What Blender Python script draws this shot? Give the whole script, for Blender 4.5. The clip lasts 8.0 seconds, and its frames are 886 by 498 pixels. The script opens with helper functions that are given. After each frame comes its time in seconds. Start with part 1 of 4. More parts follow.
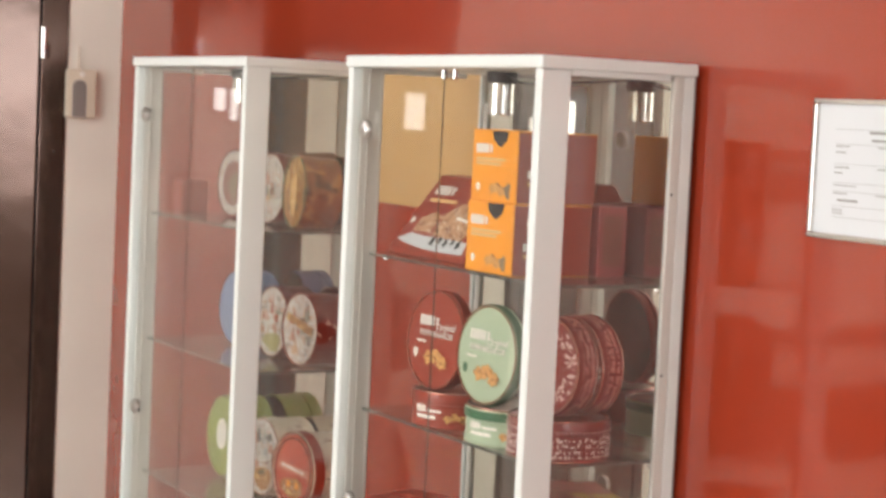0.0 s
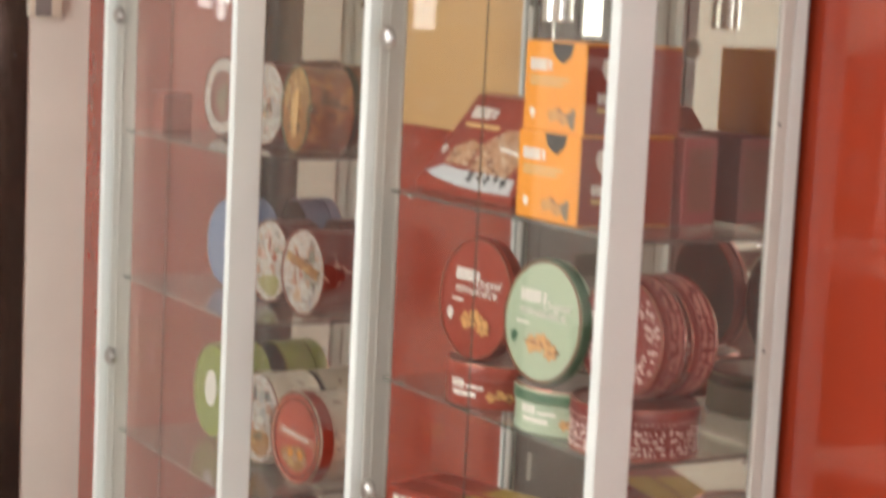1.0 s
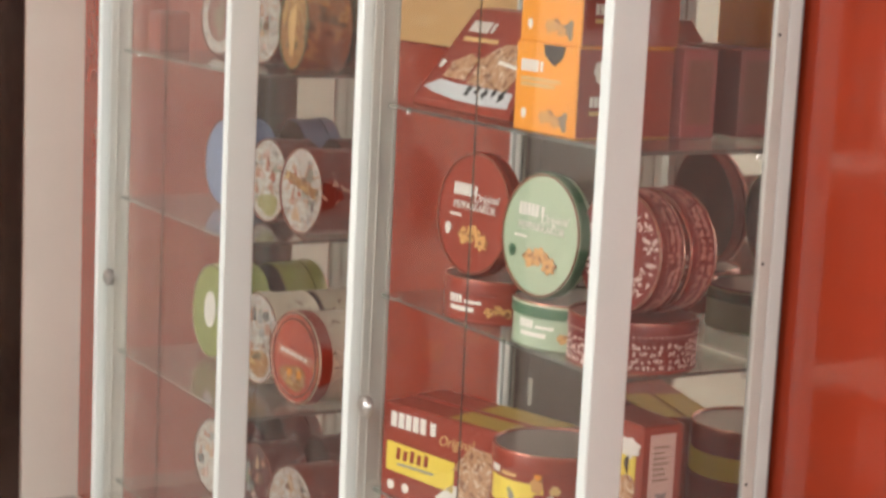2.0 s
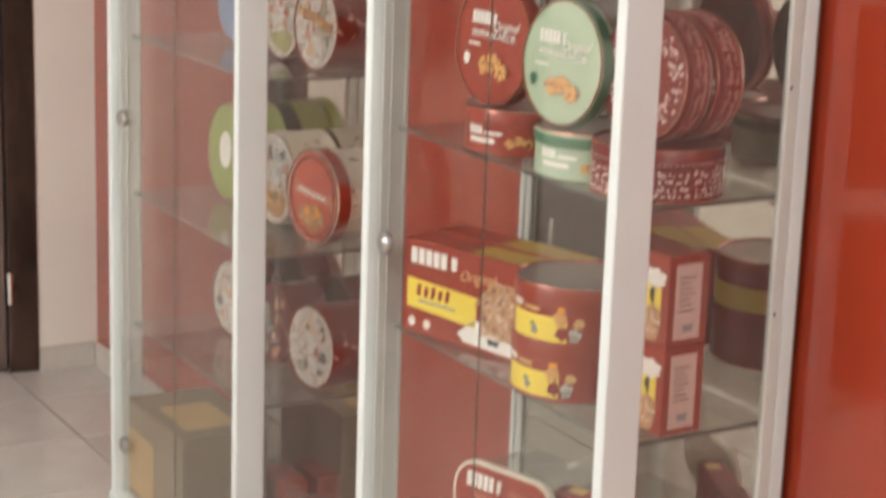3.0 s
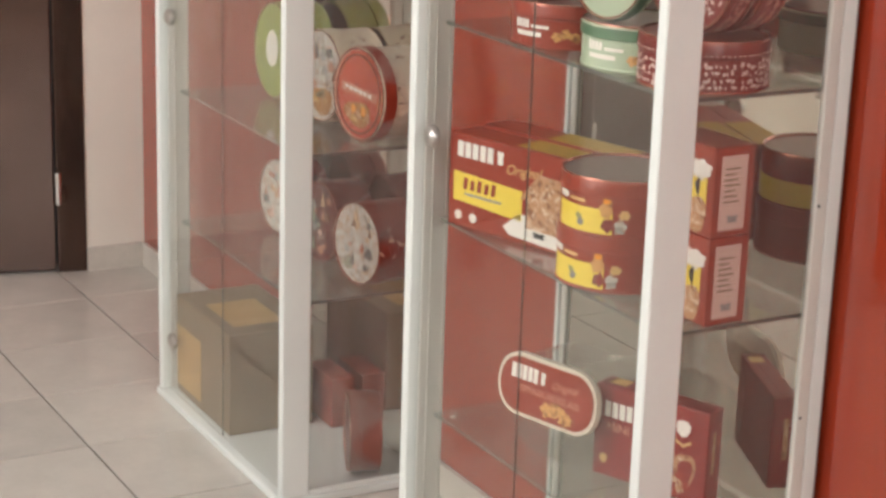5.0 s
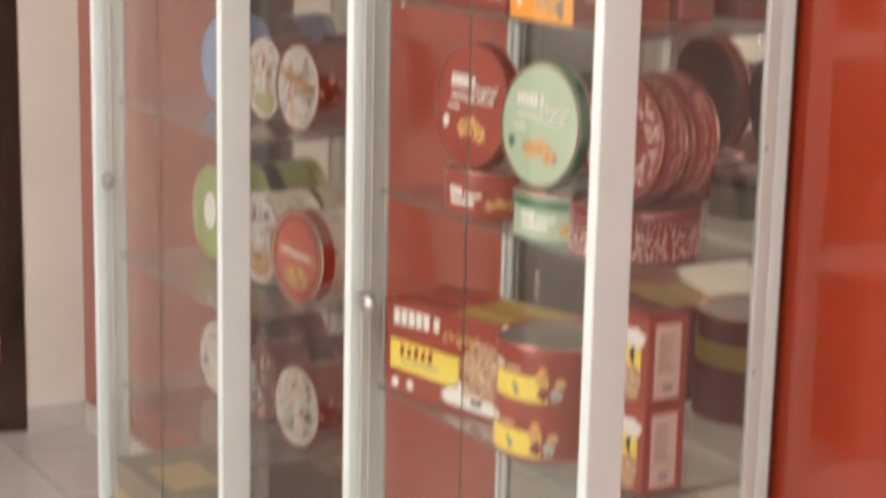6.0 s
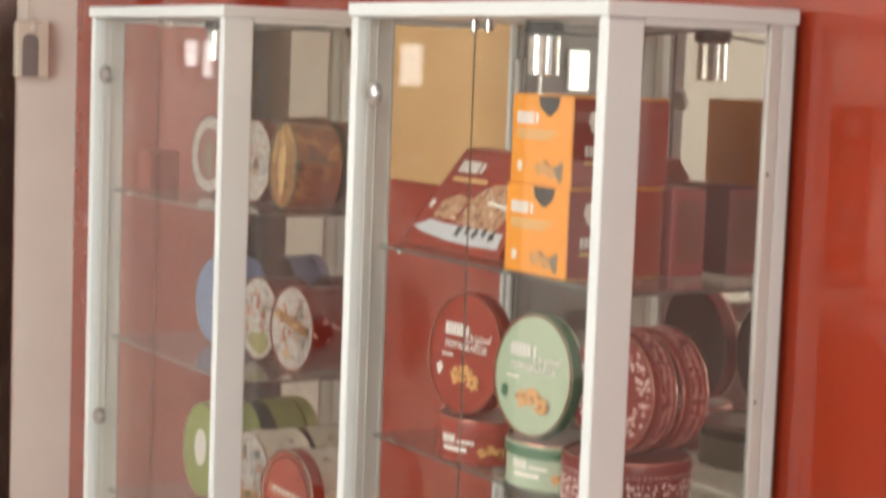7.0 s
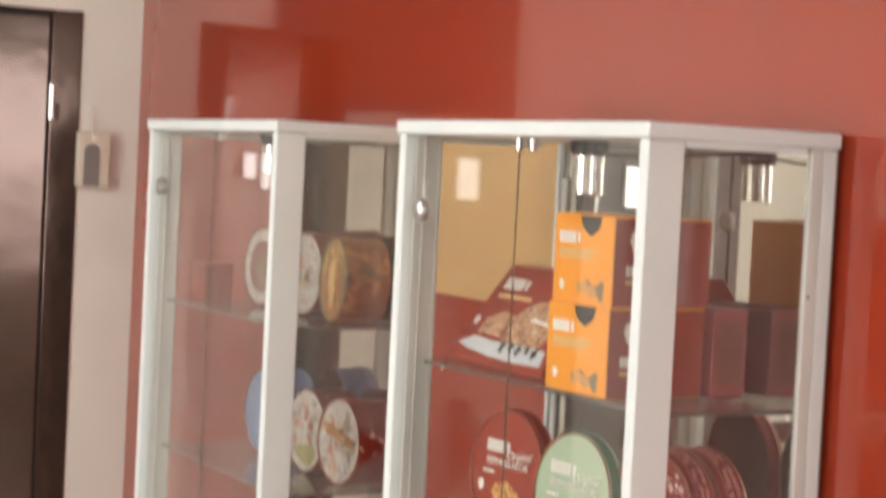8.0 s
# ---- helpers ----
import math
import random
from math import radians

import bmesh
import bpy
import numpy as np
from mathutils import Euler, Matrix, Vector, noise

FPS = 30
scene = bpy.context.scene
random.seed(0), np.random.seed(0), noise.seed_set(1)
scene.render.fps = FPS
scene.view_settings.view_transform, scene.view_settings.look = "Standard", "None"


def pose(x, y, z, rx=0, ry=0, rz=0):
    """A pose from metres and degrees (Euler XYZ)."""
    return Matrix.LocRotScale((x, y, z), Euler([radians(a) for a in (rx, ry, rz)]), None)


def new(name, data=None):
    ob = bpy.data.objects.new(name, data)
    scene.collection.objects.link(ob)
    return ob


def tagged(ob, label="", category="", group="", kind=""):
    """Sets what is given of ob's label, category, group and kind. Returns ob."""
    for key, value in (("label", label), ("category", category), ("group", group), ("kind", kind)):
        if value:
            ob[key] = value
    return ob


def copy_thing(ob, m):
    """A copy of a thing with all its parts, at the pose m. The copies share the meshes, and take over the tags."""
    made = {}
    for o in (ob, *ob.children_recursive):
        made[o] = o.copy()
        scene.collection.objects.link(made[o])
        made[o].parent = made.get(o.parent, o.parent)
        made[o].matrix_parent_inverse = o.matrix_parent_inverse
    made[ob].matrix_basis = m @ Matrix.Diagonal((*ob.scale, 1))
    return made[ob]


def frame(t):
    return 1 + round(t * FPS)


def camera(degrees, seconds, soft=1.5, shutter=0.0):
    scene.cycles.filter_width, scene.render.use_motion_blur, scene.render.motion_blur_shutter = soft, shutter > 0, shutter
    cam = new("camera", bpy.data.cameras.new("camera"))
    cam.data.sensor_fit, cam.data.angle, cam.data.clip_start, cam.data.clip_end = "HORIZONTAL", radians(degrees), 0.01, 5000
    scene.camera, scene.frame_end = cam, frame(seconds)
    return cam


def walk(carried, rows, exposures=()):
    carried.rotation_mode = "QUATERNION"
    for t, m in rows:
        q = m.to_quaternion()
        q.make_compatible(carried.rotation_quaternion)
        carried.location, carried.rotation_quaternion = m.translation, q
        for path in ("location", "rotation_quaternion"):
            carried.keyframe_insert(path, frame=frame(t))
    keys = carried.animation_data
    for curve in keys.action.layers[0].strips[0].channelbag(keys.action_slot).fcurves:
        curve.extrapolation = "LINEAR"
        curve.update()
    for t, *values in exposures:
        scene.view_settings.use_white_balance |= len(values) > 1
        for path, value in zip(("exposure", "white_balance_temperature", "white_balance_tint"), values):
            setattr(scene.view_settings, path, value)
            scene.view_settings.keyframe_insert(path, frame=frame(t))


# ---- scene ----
cam = camera(26.07, 8.0, soft=2.9, shutter=0.8)
PATH = [
    (0, 2.7396, -1.7635, 1.6904, 60.096, -4.026, -2.741),
    (0.2, 2.7195, -1.7562, 1.7148, 59.843, -4.770, -2.564),
    (0.4, 2.6732, -1.7234, 1.7326, 60.049, -5.484, -2.494),
    (0.5, 2.5617, -1.6595, 1.7226, 60.167, -5.691, -2.776),
    (1, 2.0796, -1.4921, 1.7148, 59.583, -7.337, -2.745),
    (1.2, 2.1011, -1.4533, 1.7155, 60.447, -8.356, -2.170),
    (2.3, 2.0550, -1.4796, 1.6731, 59.425, -9.872, -2.588),
    (2.5, 2.0427, -1.4610, 1.6734, 59.850, -11.207, -2.046),
    (3, 2.0213, -1.4464, 1.6401, 60.079, -13.769, -1.853),
    (3.5, 2.0226, -1.4438, 1.6295, 61.147, -15.270, -1.605),
    (4, 2.0248, -1.4394, 1.6132, 61.267, -16.268, -1.885),
    (4.2, 2.0275, -1.4451, 1.6045, 61.323, -16.740, -1.899),
    (5.3, 2.0532, -1.4756, 1.6187, 61.474, -15.940, -1.651),
    (5.5, 2.0371, -1.4335, 1.6082, 61.712, -15.116, -1.854),
    (6, 2.0426, -1.4422, 1.6673, 59.654, -12.346, -1.209),
    (6.3, 2.0687, -1.4659, 1.6768, 60.227, -9.058, -2.167),
    (6.5, 2.0877, -1.4729, 1.6920, 60.392, -7.851, -2.040),
    (7, 2.0723, -1.4856, 1.7104, 59.197, -5.619, -2.097),
    (7.5, 2.0873, -1.4729, 1.7232, 60.353, -4.016, -3.187),
    (7.6, 2.0896, -1.4636, 1.7312, 60.681, -4.081, -2.963),
    (8, 2.1068, -1.4640, 1.7221, 61.256, -2.392, -2.869),
]
walk(cam, [(t, pose(x, y, z, 90 + pitch, roll, yaw)) for t, x, y, z, yaw, pitch, roll in PATH],
     exposures=[(0.0, -0.03), (1.0, -0.11), (5.5, -0.10), (6.0, -0.03), (6.5, -0.04), (7.2, -0.13), (8.0, -0.11)])
scene.cycles.transparent_max_bounces = 32

# ---- measures of the place ----
W, D, H = 0.732, 0.334, 1.80          # display cabinet
LX, LY, LTURN = -1.227, 0.0, -0.7     # second cabinet's front right corner
WALL_Y = 0.345                        # red wall
DOOR_X = -2.953                       # white wall with the dark doors
DOOR_H, LOW_DOOR_H = 2.10, 1.90
ROOM_X1, ROOM_Y0, ROOM_Z = 4.37, -3.30, 2.75
TILE = 0.333
BASE = 0.018                          # thickness of the cabinets' base panels

# ---- world and lights ----
world = bpy.data.worlds.new("world")
scene.world = world
world.use_nodes = True
world.node_tree.nodes["Background"].inputs[0].default_value = (1.0, 0.97, 0.94, 1)
world.node_tree.nodes["Background"].inputs[1].default_value = 0.05


def area_lamp(name, m, sx, sy, watts, col):
    data = bpy.data.lights.new(name, "AREA")
    data.shape, data.size, data.size_y, data.energy, data.color = "RECTANGLE", sx, sy, watts, col
    ob = new(name, data)
    ob.matrix_world = m
    return ob


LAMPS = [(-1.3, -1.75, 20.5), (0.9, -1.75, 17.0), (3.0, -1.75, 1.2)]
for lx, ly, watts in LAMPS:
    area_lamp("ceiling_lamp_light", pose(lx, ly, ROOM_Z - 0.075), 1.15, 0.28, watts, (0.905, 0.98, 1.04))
area_lamp("window_light", pose(ROOM_X1 - 0.03, -1.06, 1.92, 0, 90, 0), 0.8, 1.4, 17.0, (0.76, 0.92, 1.0))
area_lamp("window_light", pose(-0.6, ROOM_Y0 + 0.03, 1.60, 90, 0, 0), 1.9, 1.2, 26, (0.95, 0.98, 1.0))


# ---- materials ----
def lin(r, g, b):
    return tuple(((v / 255 + 0.055) / 1.055) ** 2.4 if v > 10 else v / 255 / 12.92 for v in (r, g, b))


def surface(name, col, rough=0.5, metal=0.0, spread=0.12, scale=8.0, fine=120.0, bump=0.05, coat=0.0, per_object=0.0, relief=0.002):
    """Principled surface with colour variation at two scales, uneven roughness and fine relief."""
    m = bpy.data.materials.new(name)
    m.use_nodes = True
    nt = m.node_tree
    b = nt.nodes["Principled BSDF"]
    tc = nt.nodes.new("ShaderNodeTexCoord")
    n1 = nt.nodes.new("ShaderNodeTexNoise")
    n1.inputs["Scale"].default_value, n1.inputs["Detail"].default_value = scale, 5
    n2 = nt.nodes.new("ShaderNodeTexNoise")
    n2.inputs["Scale"].default_value, n2.inputs["Detail"].default_value = fine, 3
    nt.links.new(tc.outputs["Object"], n1.inputs["Vector"])
    nt.links.new(tc.outputs["Object"], n2.inputs["Vector"])
    add = nt.nodes.new("ShaderNodeMath")
    add.operation = "MULTIPLY_ADD"
    add.inputs[1].default_value = 0.35
    nt.links.new(n2.outputs[0], add.inputs[0])
    nt.links.new(n1.outputs[0], add.inputs[2])
    ramp = nt.nodes.new("ShaderNodeValToRGB")
    ramp.color_ramp.elements[0].position, ramp.color_ramp.elements[1].position = 0.40, 0.95
    ramp.color_ramp.elements[0].color = (*[v * (1 - spread) for v in col], 1)
    ramp.color_ramp.elements[1].color = (*[min(1, v * (1 + spread)) for v in col], 1)
    nt.links.new(add.outputs[0], ramp.inputs[0])
    out = ramp.outputs[0]
    if per_object:
        info = nt.nodes.new("ShaderNodeObjectInfo")
        mr = nt.nodes.new("ShaderNodeMapRange")
        mr.inputs[3].default_value, mr.inputs[4].default_value = 1 - per_object, 1 + per_object
        nt.links.new(info.outputs["Random"], mr.inputs[0])
        mul = nt.nodes.new("ShaderNodeVectorMath")
        mul.operation = "SCALE"
        nt.links.new(out, mul.inputs[0])
        nt.links.new(mr.outputs[0], mul.inputs["Scale"])
        out = mul.outputs[0]
    nt.links.new(out, b.inputs["Base Color"])
    rr = nt.nodes.new("ShaderNodeMapRange")
    rr.inputs[3].default_value, rr.inputs[4].default_value = rough * 0.8, min(1, rough * 1.2)
    nt.links.new(n1.outputs[0], rr.inputs[0])
    nt.links.new(rr.outputs[0], b.inputs["Roughness"])
    b.inputs["Metallic"].default_value = metal
    b.inputs["Coat Weight"].default_value = coat
    b.inputs["Coat Roughness"].default_value = 0.08
    if bump:
        bp = nt.nodes.new("ShaderNodeBump")
        bp.inputs["Strength"].default_value, bp.inputs["Distance"].default_value = bump, relief
        nt.links.new(n2.outputs[0], bp.inputs["Height"])
        nt.links.new(bp.outputs[0], b.inputs["Normal"])
    return m


def flecked(name, ground, fleck, scale=60.0, amount=0.5, rough=0.35, third=None):
    """Printed sheet metal: flecks of a second (and third) colour on a ground."""
    m = surface(name, ground, rough, spread=0.08, bump=0.0)
    nt = m.node_tree
    b = nt.nodes["Principled BSDF"]
    base = b.inputs["Base Color"].links[0].from_socket
    tc = nt.nodes.new("ShaderNodeTexCoord")
    for k, (col, off) in enumerate([(fleck, 0.0)] + ([(third, 7.3)] if third else [])):
        mp = nt.nodes.new("ShaderNodeMapping")
        mp.inputs["Location"].default_value = (off, off, off)
        nt.links.new(tc.outputs["Object"], mp.inputs[0])
        ns = nt.nodes.new("ShaderNodeTexNoise")
        ns.inputs["Scale"].default_value, ns.inputs["Detail"].default_value = scale * (1 + 0.3 * k), 2.5
        ns.inputs["Distortion"].default_value = 1.2
        nt.links.new(mp.outputs[0], ns.inputs["Vector"])
        st = nt.nodes.new("ShaderNodeValToRGB")
        st.color_ramp.elements[0].position = 0.66 - 0.2 * amount
        st.color_ramp.elements[1].position = 0.70 - 0.2 * amount
        nt.links.new(ns.outputs[0], st.inputs[0])
        mx = nt.nodes.new("ShaderNodeMix")
        mx.data_type = "RGBA"
        nt.links.new(st.outputs[0], mx.inputs["Factor"])
        nt.links.new(base, mx.inputs["A"])
        mx.inputs["B"].default_value = (*col, 1)
        base = mx.outputs["Result"]
    nt.links.new(base, b.inputs["Base Color"])
    return m


def pane_glass(name, tint, gloss_rough=0.0, dust_veil=0.03):
    """Clear thin glass: straight transmission, Fresnel gloss and a pale veil for dust and reflected haze."""
    m = bpy.data.materials.new(name)
    m.use_nodes = True
    nt = m.node_tree
    nt.nodes.remove(nt.nodes["Principled BSDF"])
    tr = nt.nodes.new("ShaderNodeBsdfTransparent")
    tr.inputs[0].default_value = (*tint, 1)
    df = nt.nodes.new("ShaderNodeBsdfDiffuse")
    df.inputs[0].default_value = (0.75, 0.72, 0.68, 1)
    ns = nt.nodes.new("ShaderNodeTexNoise")
    ns.inputs["Scale"].default_value, ns.inputs["Detail"].default_value = 6, 6
    mr = nt.nodes.new("ShaderNodeMapRange")
    mr.inputs[1].default_value, mr.inputs[2].default_value = 0.35, 0.75
    mr.inputs[3].default_value, mr.inputs[4].default_value = dust_veil * 0.5, dust_veil * 1.6
    nt.links.new(ns.outputs[0], mr.inputs[0])
    m1 = nt.nodes.new("ShaderNodeMixShader")
    nt.links.new(mr.outputs[0], m1.inputs[0])
    nt.links.new(tr.outputs[0], m1.inputs[1])
    nt.links.new(df.outputs[0], m1.inputs[2])
    gl = nt.nodes.new("ShaderNodeBsdfGlossy")
    gl.inputs["Roughness"].default_value = gloss_rough
    lw = nt.nodes.new("ShaderNodeLayerWeight")
    lw.inputs[0].default_value = 0.5
    pw = nt.nodes.new("ShaderNodeMath")
    pw.operation, pw.inputs[1].default_value = "POWER", 5.0
    nt.links.new(lw.outputs["Facing"], pw.inputs[0])
    fr = nt.nodes.new("ShaderNodeMath")
    fr.operation, fr.inputs[1].default_value, fr.inputs[2].default_value = "MULTIPLY_ADD", 0.96, 0.04
    nt.links.new(pw.outputs[0], fr.inputs[0])
    m2 = nt.nodes.new("ShaderNodeMixShader")
    nt.links.new(fr.outputs[0], m2.inputs[0])
    nt.links.new(m1.outputs[0], m2.inputs[1])
    nt.links.new(gl.outputs[0], m2.inputs[2])
    nt.links.new(m2.outputs[0], nt.nodes["Material Output"].inputs[0])
    return m


M_RED_WALL = surface("red_gloss_paint", lin(163, 56, 31), 0.14, spread=0.05, scale=3, fine=2.6, bump=0.5, relief=0.010, coat=0.9)
M_RED_WALL.node_tree.nodes["Principled BSDF"].inputs["Coat Roughness"].default_value = 0.045
M_WHITE_WALL = surface("cream_wall_paint", lin(240, 233, 221), 0.7, spread=0.04, scale=4, fine=150, bump=0.12)
M_CEILING = surface("ceiling_paint", lin(235, 228, 218), 0.8, spread=0.03)
M_DOOR = surface("brown_door_paint", lin(90, 71, 63), 0.13, metal=0.75, spread=0.10, scale=5, fine=5, bump=0.25, relief=0.008)
M_DOOR_GREY = surface("brown_service_door_paint", lin(84, 66, 58), 0.36, spread=0.10, scale=5, fine=9, bump=0.3)
M_TILE = surface("floor_tile", lin(200, 193, 184), 0.25, spread=0.07, scale=9, fine=60, bump=0.04, per_object=0.06)
M_GROUT = surface("grout", lin(100, 90, 82), 0.9, spread=0.15, bump=0.2)
M_SKIRT = surface("stone_skirting", lin(206, 198, 188), 0.35, spread=0.12, scale=14, fine=120)
M_FRAME = surface("white_lacquered_frame", lin(225, 227, 222), 0.38, spread=0.03, scale=5, fine=160, bump=0.03)
M_ALU = surface("aluminium_profile", lin(212, 208, 199), 0.42, metal=0.0, spread=0.06, scale=6, fine=200)
M_CHROME = surface("chrome", lin(225, 222, 218), 0.14, metal=1.0, spread=0.03, bump=0)
M_STEEL = surface("worn_steel", lin(186, 181, 176), 0.32, metal=0.9, spread=0.1)
M_BLACK = surface("black_plastic", lin(40, 38, 38), 0.45, spread=0.15)
M_GLASS = pane_glass("cabinet_glass", (0.99, 0.99, 0.98), dust_veil=0.009)
# Side panes: a stronger diffuse veil painted in place of hazy reflections.
M_GLASS_SIDE = pane_glass("side_glass", (0.96, 0.955, 0.945), dust_veil=0.05)
M_GLASS_HAZE = pane_glass("hazy_side_glass", (0.95, 0.945, 0.935), dust_veil=0.11)
M_SHELF = pane_glass("shelf_glass", (0.90, 0.92, 0.90), dust_veil=0.075)
M_EDGE = pane_glass("shelf_glass_edge", (0.82, 0.85, 0.82), dust_veil=0.06)
M_GLASS_EDGE = surface("glass_edge", lin(92, 88, 82), 0.25, spread=0.12)
M_MIRROR = surface("mirror", lin(208, 206, 198), 0.015, metal=1.0, spread=0.02, scale=4, bump=0)
M_WOOD = surface("pale_wood_veneer", lin(208, 166, 110), 0.42, spread=0.10, scale=5, fine=60)
M_PLASTIC = surface("cream_plastic", lin(226, 214, 194), 0.4, spread=0.04)
M_GREY = surface("grey_plastic", lin(140, 132, 128), 0.5, spread=0.08)
M_PAPER = surface("white_paper", lin(224, 225, 226), 0.6, spread=0.02, fine=300, bump=0.02)
M_INK = surface("grey_ink", lin(158, 154, 150), 0.7, spread=0.1)
M_WHITE = surface("white_print", lin(240, 234, 224), 0.45, spread=0.04)
M_SNOW = surface("snow_print", lin(206, 208, 208), 0.5, spread=0.08, scale=30)
M_TINRED = surface("red_tin_print", lin(154, 60, 42), 0.33, spread=0.08, scale=20)
# Red print pinkened to include the side glass's reflection.
M_REDSHEEN = surface("red_print_with_glass_sheen", lin(158, 78, 76), 0.4, spread=0.10, scale=20)
M_TINRED2 = surface("deep_red_print", lin(136, 44, 40), 0.36, spread=0.10, scale=20)
M_DULLRED = surface("dull_red_tin_print", lin(136, 78, 66), 0.4, spread=0.12, scale=14)
M_TINRIM = surface("rolled_tin_rim", lin(190, 120, 100), 0.22, metal=0.7, spread=0.1)
M_BRIGHTRIM = surface("bright_tin_rim", lin(206, 160, 140), 0.2, metal=0.85, spread=0.08)
M_MINT = surface("mint_tin_print", lin(176, 192, 162), 0.34, spread=0.06, scale=18)
M_GREEN = surface("green_tin_lid", lin(70, 112, 80), 0.34, spread=0.1)
M_ORANGE = surface("orange_card", lin(244, 158, 40), 0.48, spread=0.06, scale=12)
M_YELLOW = surface("yellow_print", lin(240, 212, 84), 0.45, spread=0.05)
# Pale print; on the jar lid its colour includes a veiling reflection.
M_PALEVEIL = surface("pale_veiled_print", lin(206, 138, 116), 0.5, spread=0.08)
M_PINK = surface("pale_pink_panel", lin(224, 192, 180), 0.5, spread=0.06)
M_COOKIE = flecked("gingerbread_print", lin(214, 160, 96), lin(140, 84, 46), 90, 0.5, 0.5)
M_HOUSE = flecked("gingerbread_house_print", lin(192, 146, 108), lin(148, 102, 74), 55, 0.55, 0.5, lin(218, 190, 162))
M_TINLID = surface("worn_tin_lid", lin(158, 140, 132), 0.34, metal=0.5, spread=0.14, scale=14)
M_CARD = surface("grey_brown_card", lin(142, 124, 102), 0.7, spread=0.18, scale=8)
M_KRAFT = surface("kraft_label", lin(222, 182, 122), 0.65, spread=0.1, scale=10)
# Kraft in a duller tone, for the card box.
M_DULLKRAFT = surface("dull_kraft_label", lin(194, 160, 110), 0.65, spread=0.14, scale=10)
M_TINBASE = surface("dark_tin_base", lin(62, 62, 52), 0.5, metal=0.0, spread=0.12)
M_OLIVE = surface("olive_print", lin(158, 152, 98), 0.45, spread=0.1)
M_LIME = surface("lime_tin_print", lin(140, 150, 64), 0.36, spread=0.14, scale=16)
M_CREAMTIN = flecked("cream_tin_small_figures", lin(222, 208, 184), lin(120, 90, 78), 38, 0.12, 0.4)
M_SCENE = flecked("lid_winter_picture", lin(200, 195, 186), lin(160, 154, 146), 55, 0.55, 0.4, lin(188, 160, 140))
M_SCENE2 = flecked("lid_village_picture", lin(204, 199, 190), lin(146, 144, 138), 55, 0.42, 0.4, lin(192, 150, 120))
M_SIDEPIC = flecked("red_tin_side_picture", lin(120, 44, 33), lin(186, 150, 130), 22, 0.22, 0.33, lin(90, 30, 24))
M_DARKPIC = flecked("dark_tin_picture", lin(96, 38, 34), lin(150, 130, 124), 26, 0.35, 0.3, lin(52, 34, 34))
M_GOLDPIC = flecked("gold_tin_picture", lin(166, 116, 60), lin(96, 84, 50), 24, 0.45, 0.34, lin(214, 176, 110))
M_BROWNPIC = flecked("brown_tin_picture", lin(150, 84, 52), lin(96, 52, 36), 20, 0.4, 0.34, lin(190, 124, 70))
M_BLUE = surface("blue_tin_print", lin(116, 132, 164), 0.38, spread=0.14, scale=18)
M_ORPIC = flecked("orange_lid_picture", lin(194, 82, 58), lin(200, 126, 80), 20, 0.35, 0.36, lin(160, 58, 46))
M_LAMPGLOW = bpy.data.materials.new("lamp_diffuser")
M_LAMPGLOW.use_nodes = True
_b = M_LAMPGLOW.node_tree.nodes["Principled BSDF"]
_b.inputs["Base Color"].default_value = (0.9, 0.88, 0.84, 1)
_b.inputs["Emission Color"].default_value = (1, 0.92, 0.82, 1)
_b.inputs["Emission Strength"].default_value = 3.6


# ---- building helpers ----
def obj(name, bm, mats, parent=None, label="", m=None):
    me = bpy.data.meshes.new(name)
    bmesh.ops.recalc_face_normals(bm, faces=bm.faces)
    for e in bm.edges:
        if len(e.link_faces) == 2 and e.calc_face_angle(0.0) > 0.6:
            e.smooth = False
    bm.to_mesh(me)
    bm.free()
    for mt in (mats if isinstance(mats, (list, tuple)) else [mats]):
        me.materials.append(mt)
    ob = new(name, me)
    if parent is not None:
        ob.parent = parent
    if m is not None:
        ob.matrix_basis = m
    if label:
        ob["label"] = label
    return ob


def part(name, bm, material, parent, label="", m=None):
    return obj(name, bm, material, parent, label, m)


def thing(name, m, label, category, group=""):
    e = new(name)
    e.empty_display_size = 0.05
    e.matrix_basis = m
    return tagged(e, label, category, group)


def box(x0, x1, y0, y1, z0, z1, bevel=0.0, seg=2):
    bm = bmesh.new()
    bmesh.ops.create_cube(bm, size=1.0)
    for v in bm.verts:
        v.co = Vector(((x0 + x1) / 2 + v.co.x * (x1 - x0), (y0 + y1) / 2 + v.co.y * (y1 - y0), (z0 + z1) / 2 + v.co.z * (z1 - z0)))
    if bevel:
        bmesh.ops.bevel(bm, geom=bm.edges[:] + bm.verts[:], offset=bevel, segments=seg, profile=0.5, affect="EDGES")
    return bm


def lathe(profile, seg=56):
    """Solid of revolution about z from (radius, height) pairs; radius 0 closes an end."""
    bm = bmesh.new()
    rings = []
    for r, z in profile:
        if r < 1e-6:
            rings.append([bm.verts.new((0, 0, z))])
        else:
            rings.append([bm.verts.new((r * math.cos(2 * math.pi * i / seg), r * math.sin(2 * math.pi * i / seg), z)) for i in range(seg)])
    for a, b in zip(rings, rings[1:]):
        for i in range(seg):
            j = (i + 1) % seg
            if len(a) == 1 and len(b) > 1:
                f = bm.faces.new((a[0], b[i], b[j]))
            elif len(b) == 1 and len(a) > 1:
                f = bm.faces.new((a[i], b[0], a[j]))
            else:
                f = bm.faces.new((a[i], b[i], b[j], a[j]))
            f.smooth = abs(a[0].co.z - b[0].co.z) > 0.003 and len(a) > 1 and len(b) > 1
    return bm


